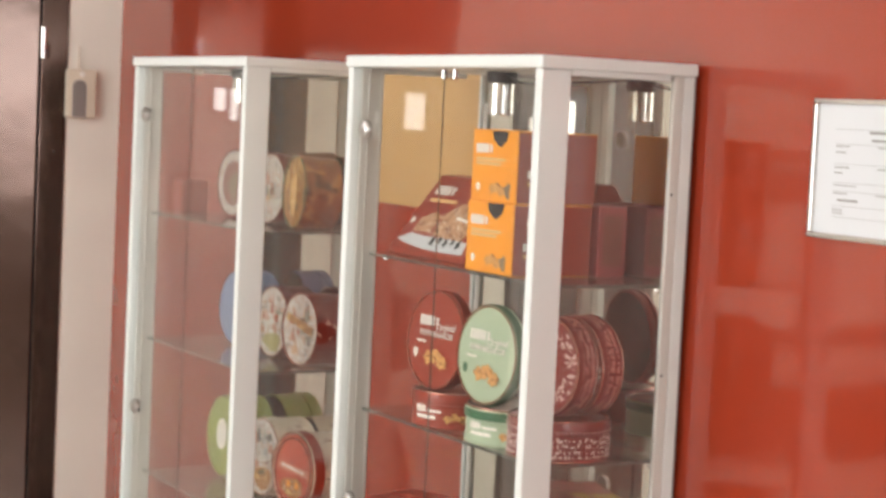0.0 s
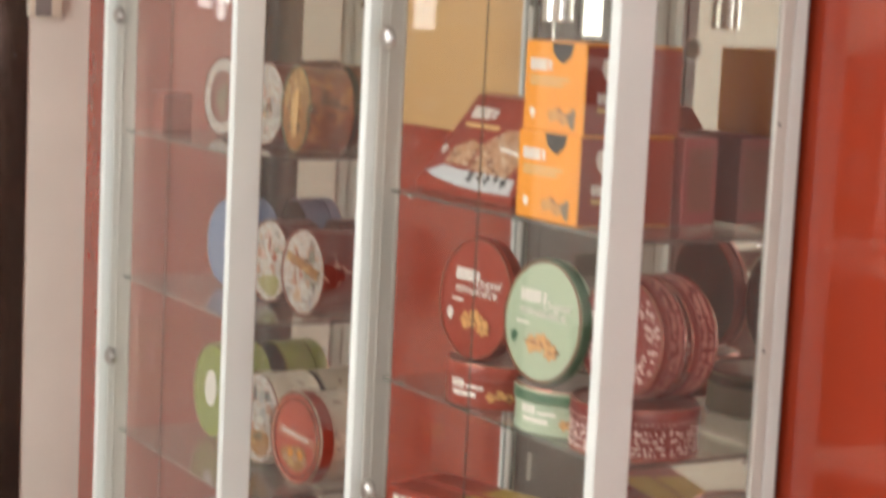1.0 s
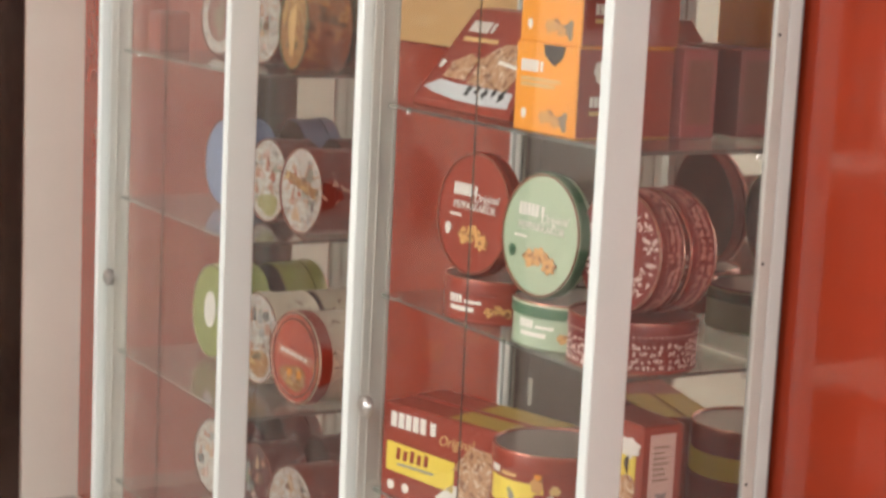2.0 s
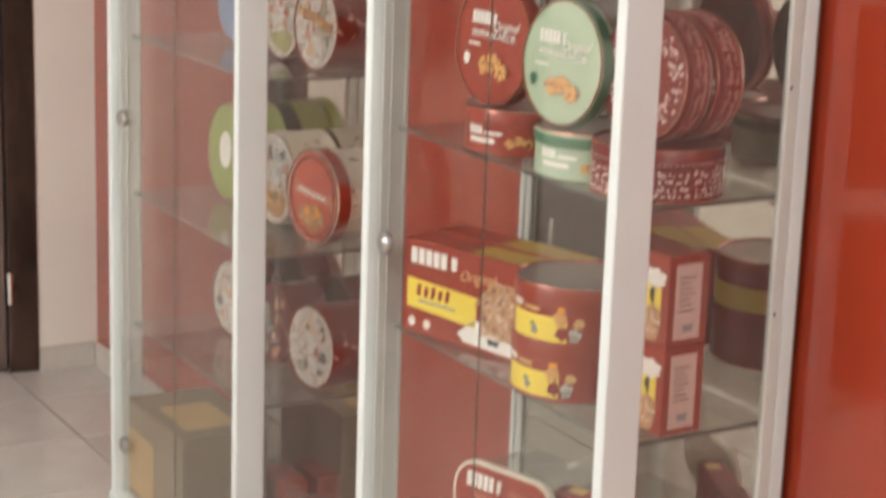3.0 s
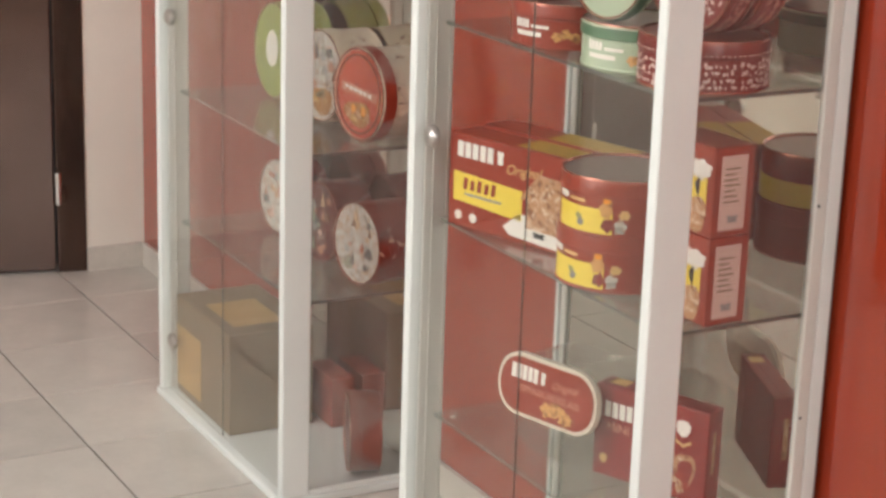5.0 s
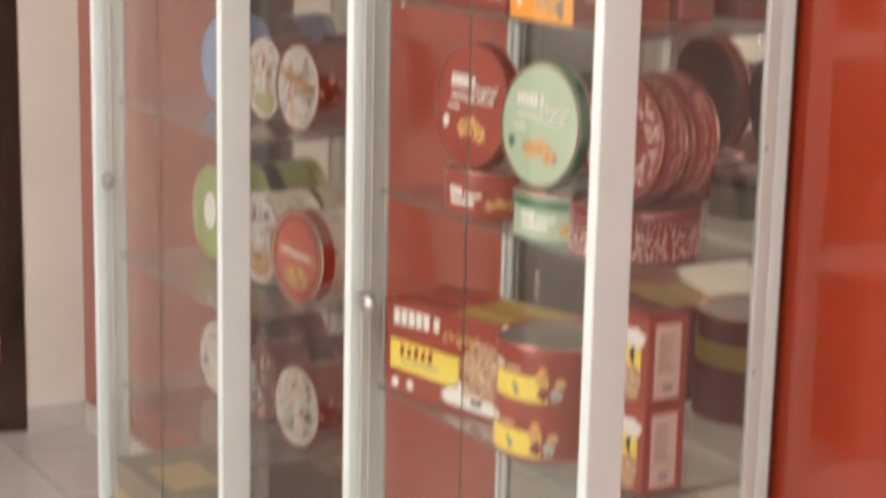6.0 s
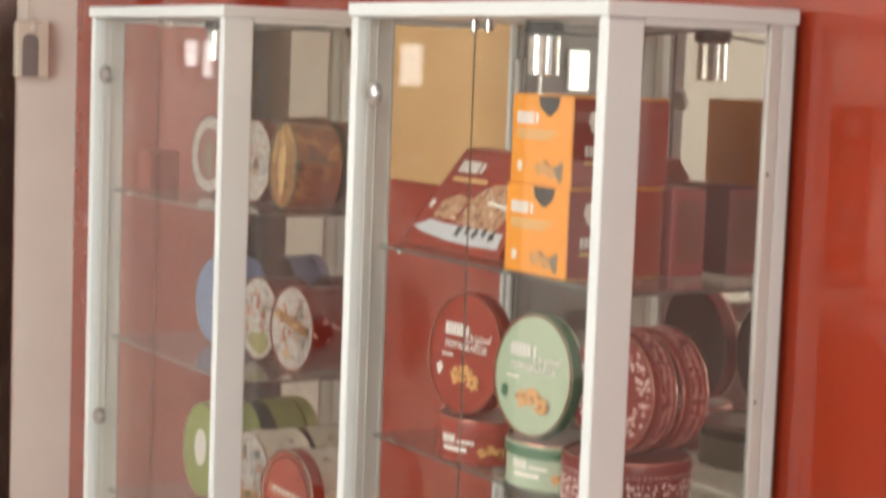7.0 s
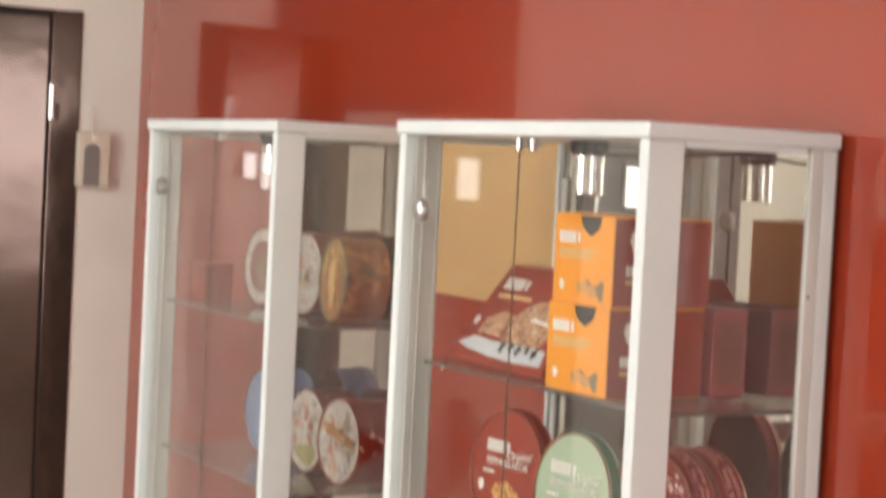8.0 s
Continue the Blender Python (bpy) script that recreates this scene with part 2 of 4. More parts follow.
def plate(points, thick=0.0007):
    """Thin raised print: a polygon in x, y, thickened along z."""
    bm = bmesh.new()
    f = bm.faces.new([bm.verts.new((x, y, 0)) for x, y in points])
    g = bmesh.ops.extrude_face_region(bm, geom=[f])
    for v in g["geom"]:
        if isinstance(v, bmesh.types.BMVert):
            v.co.z += thick
    return bm


def rect(x0, y0, x1, y1, skew=0.0):
    return [(x0, y0), (x1, y0), (x1 + skew, y1), (x0 + skew, y1)]


def disc(cx, cy, rx, ry=None, n=28):
    ry = ry or rx
    return [(cx + rx * math.cos(2 * math.pi * i / n), cy + ry * math.sin(2 * math.pi * i / n)) for i in range(n)]


def blot(cx, cy, rx, ry, lobes=6, depth=0.22, turn=0.0, n=48):
    pts = []
    for i in range(n):
        a = 2 * math.pi * i / n
        k = 1 - depth * (0.5 + 0.5 * math.cos(lobes * a + turn)) + 0.06 * math.sin(3 * a + turn)
        pts.append((cx + rx * k * math.cos(a), cy + ry * k * math.sin(a)))
    return pts


def arc_band(r, a0, a1, z0, z1, thick=0.0007, n=20):
    """Curved label on a cylinder's side, angles in degrees about z."""
    bm = bmesh.new()
    cols = []
    for i in range(n + 1):
        a = radians(a0 + (a1 - a0) * i / n)
        cols.append([bm.verts.new((q * math.cos(a), q * math.sin(a), z)) for q, z in ((r, z0), (r + thick, z0), (r + thick, z1), (r, z1))])
    for a, b in zip(cols, cols[1:]):
        for k in range(4):
            f = bm.faces.new((a[k], b[k], b[(k + 1) % 4], a[(k + 1) % 4]))
            f.smooth = k == 1
    bm.faces.new(cols[0])
    bm.faces.new(cols[-1])
    return bm


def arc_blot(r, a, z, da, dz, lobes=5, depth=0.2, thick=0.0008, n=28):
    """Uneven printed figure lying on a tin's side, centred at angle a and height z."""
    bm = bmesh.new()
    pts = blot(0, 0, 1.0, 1.0, lobes, depth, a * 0.3, n)
    rings = []
    for rr in (r, r + thick):
        rings.append([bm.verts.new((rr * math.cos(radians(a + u * da)), rr * math.sin(radians(a + u * da)), z + v * dz)) for u, v in pts])
    mid = bm.verts.new(((r + thick) * math.cos(radians(a)), (r + thick) * math.sin(radians(a)), z))
    for k in range(len(pts)):
        j = (k + 1) % len(pts)
        bm.faces.new((rings[0][k], rings[0][j], rings[1][j], rings[1][k]))
        bm.faces.new((rings[1][k], rings[1][j], mid))
    bmesh.ops.recalc_face_normals(bm, faces=bm.faces)
    return bm


def lettering(body, size, material, parent, m, shear=0.0, name="lettering", bold=0.0):
    cu = bpy.data.curves.new(name, "FONT")
    cu.body, cu.size, cu.extrude, cu.shear, cu.align_x, cu.align_y = body, size, 0.0004, shear, "CENTER", "CENTER"
    cu.offset = bold
    tmp = bpy.data.objects.new(name, cu)
    scene.collection.objects.link(tmp)
    bpy.context.view_layer.update()
    me = bpy.data.meshes.new_from_object(tmp.evaluated_get(bpy.context.evaluated_depsgraph_get()))
    bpy.data.objects.remove(tmp)
    me.materials.clear()
    me.materials.append(material)
    ob = new(name, me)
    ob.parent, ob.matrix_basis = parent, m
    return ob


def wordmark(parent, x, y, z, w, h, material=None, m=None):
    """A brand word as plain upright bars."""
    material = material or M_WHITE
    base = m or Matrix()
    n = 5
    for i in range(n):
        x0 = x + w * 0.8 * i / n
        part("brand_bar", plate(rect(x0, y, x0 + w * 0.8 / n * 0.78, y + h)), material, parent, "", base @ pose(0, 0, z))
    part("brand_mark", plate(blot(x + w * 0.92, y + h * 0.5, w * 0.075, h * 0.55, 4, 0.3)), material, parent, "", base @ pose(0, 0, z))


FRONT = pose(0, 0, 0, 90, 0, 0)      # x right, y up, z towards the room

# ---- the room ----
floor = tagged(obj("floor", box(DOOR_X - 0.12, ROOM_X1 + 0.12, ROOM_Y0 - 0.12, WALL_Y + 0.12, -0.15, -0.006), M_GROUT), "grey grout bed under pale square stone floor tiles", "floor", kind="structure")
wall_red = tagged(obj("wall_north", box(DOOR_X - 0.12, ROOM_X1 + 0.12, WALL_Y, WALL_Y + 0.12, -0.006, ROOM_Z), M_RED_WALL), "glossy orange-red painted wall behind two display cabinets", "wall", kind="structure")


def wall_with_doors():
    """White end wall with two real door openings."""
    ys = [ROOM_Y0, -1.78, -1.14, -0.29, 0.174, WALL_Y]
    bm = bmesh.new()
    for k, (a, b) in enumerate(zip(ys, ys[1:])):
        z0 = {1: LOW_DOOR_H, 3: DOOR_H}.get(k, -0.006)
        sub = box(DOOR_X - 0.12, DOOR_X, a, b, z0, ROOM_Z)
        me = bpy.data.meshes.new("tmp")
        sub.to_mesh(me)
        sub.free()
        bm.from_mesh(me)
        bpy.data.meshes.remove(me)
    bmesh.ops.remove_doubles(bm, verts=bm.verts, dist=1e-5)
    return bm


wall_west = tagged(obj("wall_west", wall_with_doors(), M_WHITE_WALL), "cream painted end wall beside a brown metal door", "wall", kind="structure")


def joined(boxes):
    bm = bmesh.new()
    for b in boxes:
        sub = box(*b)
        me = bpy.data.meshes.new("tmp")
        sub.to_mesh(me)
        sub.free()
        bm.from_mesh(me)
        bpy.data.meshes.remove(me)
    return bm


S0, S1 = ROOM_Y0 - 0.12, ROOM_Y0
tagged(obj("wall_south", joined([(DOOR_X - 0.12, -1.6, S0, S1, -0.006, ROOM_Z), (0.4, ROOM_X1 + 0.12, S0, S1, -0.006, ROOM_Z), (-1.6, 0.4, S0, S1, -0.006, 0.95), (-1.6, 0.4, S0, S1, 2.25, ROOM_Z)]), M_WHITE_WALL), "cream painted wall with a wide window", "wall", kind="structure")


def wall_with_window():
    bm = bmesh.new()
    for y0, y1, z0, z1 in ((ROOM_Y0, -1.9, -0.006, ROOM_Z), (-0.3, WALL_Y, -0.006, ROOM_Z), (-1.9, -0.3, -0.006, 0.95), (-1.9, -0.3, 2.35, ROOM_Z)):
        sub = box(ROOM_X1, ROOM_X1 + 0.12, y0, y1, z0, z1)
        me = bpy.data.meshes.new("tmp")
        sub.to_mesh(me)
        sub.free()
        bm.from_mesh(me)
        bpy.data.meshes.remove(me)
    return bm


tagged(obj("wall_east", wall_with_window(), M_WHITE_WALL), "cream painted wall with a bright window", "wall", kind="structure")
tagged(obj("ceiling", box(DOOR_X - 0.12, ROOM_X1 + 0.12, ROOM_Y0 - 0.12, WALL_Y + 0.12, ROOM_Z, ROOM_Z + 0.1), M_CEILING), "plain white painted ceiling", "ceiling", kind="structure")
M_SKYCARD = bpy.data.materials.new("daylight_outside")
M_SKYCARD.use_nodes = True
_b = M_SKYCARD.node_tree.nodes["Principled BSDF"]
_b.inputs["Emission Color"].default_value = (0.95, 0.97, 1, 1)
_b.inputs["Emission Strength"].default_value = 3.2
M_SKYEAST = M_SKYCARD.copy()
M_SKYEAST.node_tree.nodes["Principled BSDF"].inputs["Emission Strength"].default_value = 4.5
tagged(obj("backdrop", box(ROOM_X1 + 0.35, ROOM_X1 + 0.37, -2.6, 0.3, 0.2, 3), M_SKYEAST), "bright daylight outside the window", "backdrop", kind="structure")
tagged(obj("backdrop", box(-3, 2, ROOM_Y0 - 0.52, ROOM_Y0 - 0.5, 0, 3), M_SKYCARD), "bright daylight outside the window", "backdrop", kind="structure")
win2 = tagged(new("window_2"), "white framed wide window with two panes", "window", kind="structure")
for a, b_, c, d in ((-1.6, -1.54, 0.95, 2.25), (0.34, 0.4, 0.95, 2.25), (-0.63, -0.57, 1.01, 2.19), (-1.54, 0.34, 0.95, 1.01), (-1.54, 0.34, 2.19, 2.25)):
    part("window_frame", box(a, b_, ROOM_Y0 - 0.09, ROOM_Y0 - 0.03, c, d, 0.004), M_FRAME, win2)
win = tagged(new("window_1"), "white framed window with two panes", "window", kind="structure")
for a, b, c, d in ((-1.9, -1.84, 0.95, 2.35), (-0.36, -0.3, 0.95, 2.35), (-1.13, -1.07, 1.01, 2.29), (-1.84, -0.36, 0.95, 1.01), (-1.84, -0.36, 2.29, 2.35)):
    part("window_frame", box(ROOM_X1 + 0.03, ROOM_X1 + 0.09, a, b, c, d, 0.004), M_FRAME, win)

# skirting of stone slabs
for i in range(22):
    x0 = DOOR_X + 0.012 + i * 0.333
    tagged(obj("baseboard", box(x0 + 0.001, x0 + 0.331, WALL_Y - 0.012, WALL_Y, -0.004, 0.068, 0.002), M_SKIRT, wall_red))
tagged(obj("baseboard", box(DOOR_X, DOOR_X + 0.012, 0.174, WALL_Y - 0.012, -0.004, 0.068, 0.002), M_SKIRT, wall_west))
tagged(obj("baseboard", box(DOOR_X, DOOR_X + 0.012, -1.14, -0.29, -0.004, 0.068, 0.002), M_SKIRT, wall_west))
tagged(obj("baseboard", box(DOOR_X, DOOR_X + 0.012, ROOM_Y0, -1.78, -0.004, 0.068, 0.002), M_SKIRT, wall_west))


def metal_door(name, y0, y1, label, jamb, paint, glint_turn=0.0, high=DOOR_H):
    """Brown steel door: frame strips, leaf set back a little, two lift-off hinges."""
    d = tagged(new(name), label, "door", kind="structure")
    d.matrix_basis = pose(DOOR_X, 0, 0)
    # Leaf and jamb are swung only to throw back the east window's highlight.
    part("frame_jamb", box(-0.10, 0.006, y1 - jamb, y1, 0, high, 0.003), paint, d, "", pose(0, y1, 0) @ pose(0, 0, 0, 0, 0, -glint_turn * 0.8) @ pose(0, -y1, 0))
    part("frame_jamb", box(-0.10, 0.006, y0, y0 + 0.04, 0, high, 0.003), paint, d)
    part("frame_head", box(-0.10, 0.005, y0 + 0.04, y1 - jamb, high - 0.012, high, 0.003), paint, d)
    part("door_leaf", box(-0.05, 0.002, y0 + 0.043, y1 - jamb - 0.004, 0.006, high - 0.016, 0.004), paint, d, "", pose(-jamb * math.sin(radians(glint_turn * 0.8)), y1 - jamb, 0) @ pose(0, 0, 0, 0, 0, -glint_turn) @ pose(0, jamb - y1, 0))
    for z in (0.25, min(1.875, high - 0.25)):
        h = part("hinge", lathe([(0, -0.045), (0.009, -0.045), (0.009, 0.0), (0.0105, 0.001), (0.0105, 0.045), (0, 0.047)], 20), M_CHROME, d, "bright steel hinge", pose(0.012, y1 - jamb - 0.002, z))
        part("hinge_plate", box(-0.009, -0.002, 0.004, 0.024, -0.045, -0.002, 0.001), paint, h)
    part("screw_head", lathe([(0, -0.002), (0.004, -0.001), (0.004, 0.001), (0, 0.002)], 12), M_BLACK, d, "", pose(0.007, y1 - jamb * 0.45, 1.52, 0, 90, 0))
    return d


metal_door("door_1", -0.29, 0.174, "dark brown glossy steel door with steel hinges, turned to catch the window's highlight", 0.081, M_DOOR, 12.5)
metal_door("door_2", -1.78, -1.14, "closed dark brown painted steel service door", 0.06, M_DOOR_GREY, 0.0, LOW_DOOR_H)

# unseen dark boards added high on the end wall to darken the gloss paint's reflection
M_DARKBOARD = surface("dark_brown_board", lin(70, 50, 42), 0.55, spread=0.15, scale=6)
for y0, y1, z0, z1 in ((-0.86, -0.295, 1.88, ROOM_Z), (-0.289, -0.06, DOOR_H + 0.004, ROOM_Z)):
    tagged(obj("reflection_board", box(DOOR_X, DOOR_X + 0.010, y0, y1, z0, z1, 0.002), M_DARKBOARD), "unseen dark brown board added to darken the red wall's reflection", "panel", kind="structure")

# unseen dark rails added along the end wall, giving the gloss paint banded reflections
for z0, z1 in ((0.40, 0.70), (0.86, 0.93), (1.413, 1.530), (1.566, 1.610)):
    part("reflection_rail", box(DOOR_X + 0.0005, DOOR_X + 0.014, ROOM_Y0 + 0.01, -1.96, z0, z1, 0.003), M_DARKBOARD, wall_west, "unseen dark brown rail added to band the red wall's reflection")

# unseen glowing panes added to the end wall, mirrored by the cabinet doors
M_SLOT = bpy.data.materials.new("reflection_glow")
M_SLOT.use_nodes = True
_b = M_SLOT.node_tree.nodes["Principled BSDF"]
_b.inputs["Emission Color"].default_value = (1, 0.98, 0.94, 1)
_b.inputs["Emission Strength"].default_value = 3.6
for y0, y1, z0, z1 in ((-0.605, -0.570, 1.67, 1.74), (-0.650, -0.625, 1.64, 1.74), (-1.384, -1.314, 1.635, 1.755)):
    sl = thing("wall_lamp", pose(DOOR_X + 0.005, (y0 + y1) / 2, (z0 + z1) / 2), "small unseen glowing pane added for reflections in the cabinet doors", "wall lamp", "wall lamps")
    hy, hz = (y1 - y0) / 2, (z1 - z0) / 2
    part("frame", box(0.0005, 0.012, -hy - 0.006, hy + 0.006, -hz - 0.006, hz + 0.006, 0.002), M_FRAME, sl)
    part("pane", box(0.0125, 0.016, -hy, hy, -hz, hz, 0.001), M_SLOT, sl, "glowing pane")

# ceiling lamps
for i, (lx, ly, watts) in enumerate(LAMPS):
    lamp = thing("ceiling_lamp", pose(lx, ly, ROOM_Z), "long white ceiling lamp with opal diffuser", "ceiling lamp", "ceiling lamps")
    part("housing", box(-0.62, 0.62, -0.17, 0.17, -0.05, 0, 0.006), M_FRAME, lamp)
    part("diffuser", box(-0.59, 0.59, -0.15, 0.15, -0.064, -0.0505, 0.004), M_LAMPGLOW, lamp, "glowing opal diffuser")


# ---- display cabinets ----
def display_cabinet(m, shelves, label, side_pane):
    cab = thing("display_cabinet", m, label, "display cabinet", "glass display cabinets")
    pw, pd = 0.022, 0.066
    part("top_panel", box(-W, 0, 0, D, H - 0.023, H, 0.004), M_FRAME, cab)
    part("base_panel", box(-W, 0, 0, D, 0.0, BASE, 0.004), M_FRAME, cab)
    o = 0.005
    zb, zt = BASE + 0.0005, H - 0.0235
    for name, x0, x1, y0, y1 in (("corner_post", -o - pw, -o, o, pd), ("corner_post", -W + o, -W + o + pw, o, pd)):
        p = part(name, box(x0, x1, y0, y1, zb, zt, 0.003), M_FRAME, cab)
    part("rear_strip", box(-W + o, -W + o + 0.010, D - 0.018, D - 0.008, zb, zt, 0.001), M_FRAME, cab, "narrow white rear strip")
    for x0, x1 in ((-o - 0.011, -o),):
        p = part("rear_post", box(x0, x1, D - 0.049, D - 0.028, zb, zt, 0.002), M_ALU, cab, "grey aluminium rear post")
        part("cover_strip", box(x0, x1, D - 0.027, D - 0.004, zb, zt, 0.002), M_FRAME, p, "white cover strip")
        for z in (0.267, 0.592, 0.917, 1.242, 1.567):
            part("screw_head", lathe([(0, -0.0005), (0.0026, -0.0005), (0.0024, 0.0006), (0, 0.0008)], 10), M_BLACK, p, "", pose(x1, D - 0.043, z, 0, 90, 0))
    # grooved inner flange of the left front post
    part("post_flange", box(-W + o + pw + 0.0005, -W + o + pw + 0.004, 0.026, 0.074, zb, zt, 0.001), M_ALU, cab, "grey aluminium flange")
    for y0, y1 in ((0.040, 0.043), (0.0665, 0.070)):
        part("flange_rib", box(-W + o + pw + 0.0045, -W + o + pw + 0.007, y0, y1, zb, zt, 0.0008), M_ALU, cab)
    # side top rails
    part("side_rail", box(-o - 0.012, -o, pd + 0.001, D - 0.057, H - 0.033, H - 0.0235, 0.001), M_FRAME, cab)
    part("side_rail", box(-W + o, -W + o + 0.012, pd + 0.001, D - 0.057, H - 0.033, H - 0.0235, 0.001), M_FRAME, cab)
    part("side_rail", box(-o - 0.012, -o, pd + 0.001, D - 0.057, zb, zb + 0.010, 0.001), M_FRAME, cab)
    # back mirror in an aluminium edge, on a backing board
    part("back_board", box(-W + 0.012, -0.012, D - 0.0025, D + 0.004, zb, zt), M_GREY, cab)
    part("back_mirror", box(-W + 0.014, -0.014, D - 0.007, D - 0.003, zb + 0.004, zt - 0.004), M_MIRROR, cab, "dark mirror back")
    # sliding rail with slots at the back corners
    for x in (-W + 0.024,):
        r = part("shelf_rail", box(x - 0.007, x + 0.007, D - 0.014, D - 0.008, zb + 0.01, zt - 0.06, 0.001), M_ALU, cab, "white slotted shelf rail")
    # glass sides
    for x, ye in ((-o - 0.009, D - 0.050), (-W + o + 0.004, D - 0.0185)):
        g = part("side_glass", box(x, x + 0.005, pd + 0.001, ye, zb + 0.012, zt - 0.012), side_pane if x > -0.1 else M_GLASS, cab, "clear glass side panel")
        g.visible_shadow = False
    # double glass doors
    mid = -0.362
    xl, xr = -W + o + pw - 0.010, -o - pw + 0.002
    for side, (x0, x1) in (("l", (xl, mid - 0.0008)), ("r", (mid + 0.0008, xr))):
        g = part("glass_door", box(x0, x1, 0.018, 0.023, zb + 0.004, zt - 0.004), M_GLASS, cab, "clear glass door leaf")
        g.visible_shadow = False
        if side == "l":
            part("polished_edge", box(x1 + 0.0001, x1 + 0.0007, 0.0188, 0.0212, zb + 0.005, zt - 0.005), M_GLASS_EDGE, g, "dark polished glass edge")
        if side == "l":
            for z in (0.150, 0.902, 1.654):
                h = part("hinge", lathe([(0, -0.004), (0.0165, -0.004), (0.0185, -0.001), (0.0185, 0.003), (0.0165, 0.008), (0.010, 0.012), (0.003, 0.0135), (0, 0.0138)], 28), M_STEEL, g, "round steel glass hinge", pose(-W + 0.074, 0.0165, z, 90, 0, 0))
    # small catches under the top
    for x in (mid - 0.02, mid + 0.02):
        part("door_catch", box(x - 0.004, x + 0.004, 0.026, 0.036, zt - 0.022, zt - 0.001, 0.002), M_CHROME, cab, "bright metal catch")
    # glass shelves on pegs
    for z in shelves:
        s = part("glass_shelf", box(-W + o + 0.042, -o - 0.016, 0.050, D - 0.020, z - 0.006, z), M_SHELF, cab, "clear glass shelf")
        s.visible_shadow = False
        part("shelf_edge", box(-W + o + 0.042, -o - 0.016, 0.0485, 0.0499, z - 0.006, z), M_EDGE, s, "dull green glass edge")
        part("shelf_edge", box(-o - 0.0159, -o - 0.0147, 0.030, D - 0.020, z - 0.006, z), M_GLASS_EDGE, s)
        for x, y in ((-0.022, D - 0.05), (-W + 0.052, D - 0.05), (-0.022, 0.07), (-W + 0.052, 0.085)):
            part("shelf_peg", lathe([(0, -0.009), (0.005, -0.008), (0.005, 0.0), (0, 0.001)], 12), M_CHROME, s, "", pose(x, y, z - 0.007))
    return cab


SH_R = (0.398, 0.752, 1.088, 1.405)
SH_L = (0.430, 0.732, 1.080, 1.405)
CAB_L = pose(LX, LY, 0, 0, 0, LTURN)
display_cabinet(pose(0, 0, 0), SH_R, "tall white-framed glass display cabinet with gingerbread tins and boxes", M_GLASS_SIDE)
display_cabinet(CAB_L, SH_L, "tall white-framed glass display cabinet with round picture tins", M_GLASS_HAZE)


def cabinet_lamp(m):
    l = thing("cabinet_lamp", m, "chrome cylinder lamp with black cap under the cabinet top", "cabinet lamp", "cabinet lamps")
    part("cap", lathe([(0, 0), (0.030, 0), (0.030, -0.018), (0.026, -0.022), (0, -0.022)], 32), M_BLACK, l, "black plastic cap")
    part("cylinder", lathe([(0, -0.0225), (0.0245, -0.0225), (0.0245, -0.080), (0.023, -0.082), (0.018, -0.080), (0.017, -0.050), (0, -0.048)], 40), M_CHROME, l, "polished chrome cylinder")
    for z in (-0.042, -0.060):
        part("screw_hole", lathe([(0, -0.001), (0.0035, -0.001), (0.0035, 0.0015), (0, 0.002)], 14), M_BLACK, l, "", pose(-0.0205, -0.0135, z, 90, 0, -57))
    cu = bpy.data.curves.new("cable", "CURVE")
    cu.dimensions, cu.bevel_depth, cu.bevel_resolution = "3D", 0.0022, 3
    sp = cu.splines.new("BEZIER")
    pts = [(0.025, 0.0, -0.008), (0.12, -0.02, -0.020), (0.27, 0.06, -0.012), (0.345, 0.10, -0.005)]
    sp.bezier_points.add(len(pts) - 1)
    for b, q in zip(sp.bezier_points, pts):
        b.co = q
        b.handle_left_type = b.handle_right_type = "AUTO"
    c = new("cable", cu)
    c.parent = l
    cu.materials.append(M_BLACK)
    return l


lamp_r = cabinet_lamp(pose(-0.39, 0.163, H - 0.024))
copy_thing(lamp_r, CAB_L @ pose(-0.39, 0.163, H - 0.024))


# ---- tins and boxes ----
def round_tin(m, r, h, side, face, label, rim=None, group="round biscuit tins", name="biscuit_tin"):
    """Round tin with its lid face at local z = 0 and its body below it."""
    rim = rim or M_TINRIM
    t = thing(name, m, label, "biscuit tin", group)
    lid = 0.30 * h
    part("body", lathe([(0, -h), (r * 0.985, -h), (r, -h + 0.002), (r, -h + 0.003), (r * 0.985, -h + 0.005), (r * 0.985, -lid - 0.001), (0, -lid - 0.001)]), side, t)
    part("base", plate(disc(0, 0, r * 0.96, n=40), 0.0012), M_TINBASE, t, "dark plain tin base", pose(0, 0, -h - 0.0008))
    l = part("lid", lathe([(0, -lid), (r * 1.002, -lid), (r * 1.01, -lid + 0.002), (r * 1.0, -lid + 0.004), (r * 1.0, -0.003), (r * 0.99, 0.0), (r * 0.955, 0.0), (r * 0.945, -0.0022), (0, -0.0022)]), side, t)
    part("rim", lathe([(r * 0.990, 0.0002), (r * 0.985, 0.0022), (r * 0.965, 0.0022), (r * 0.957, 0.0002), (r * 0.990, 0.0002)]), rim, l, "rolled metal rim")
    part("lid_picture", plate(disc(0, 0, r * 0.944, n=48), 0.0008), face, l, "", pose(0, 0, -0.002))
    return t, l


def cookies(parent, cx, cy, s, m, n=3):
    for i in range(n):
        part("biscuit_print", plate(blot(cx + s * (i - (n - 1) / 2) * 0.9, cy + s * 0.25 * math.sin(2.1 * i), s * 0.75, s * 0.6, 5 + i % 3, 0.3, i), 0.0007 + 0.0002 * i), M_COOKIE, parent, "", m)


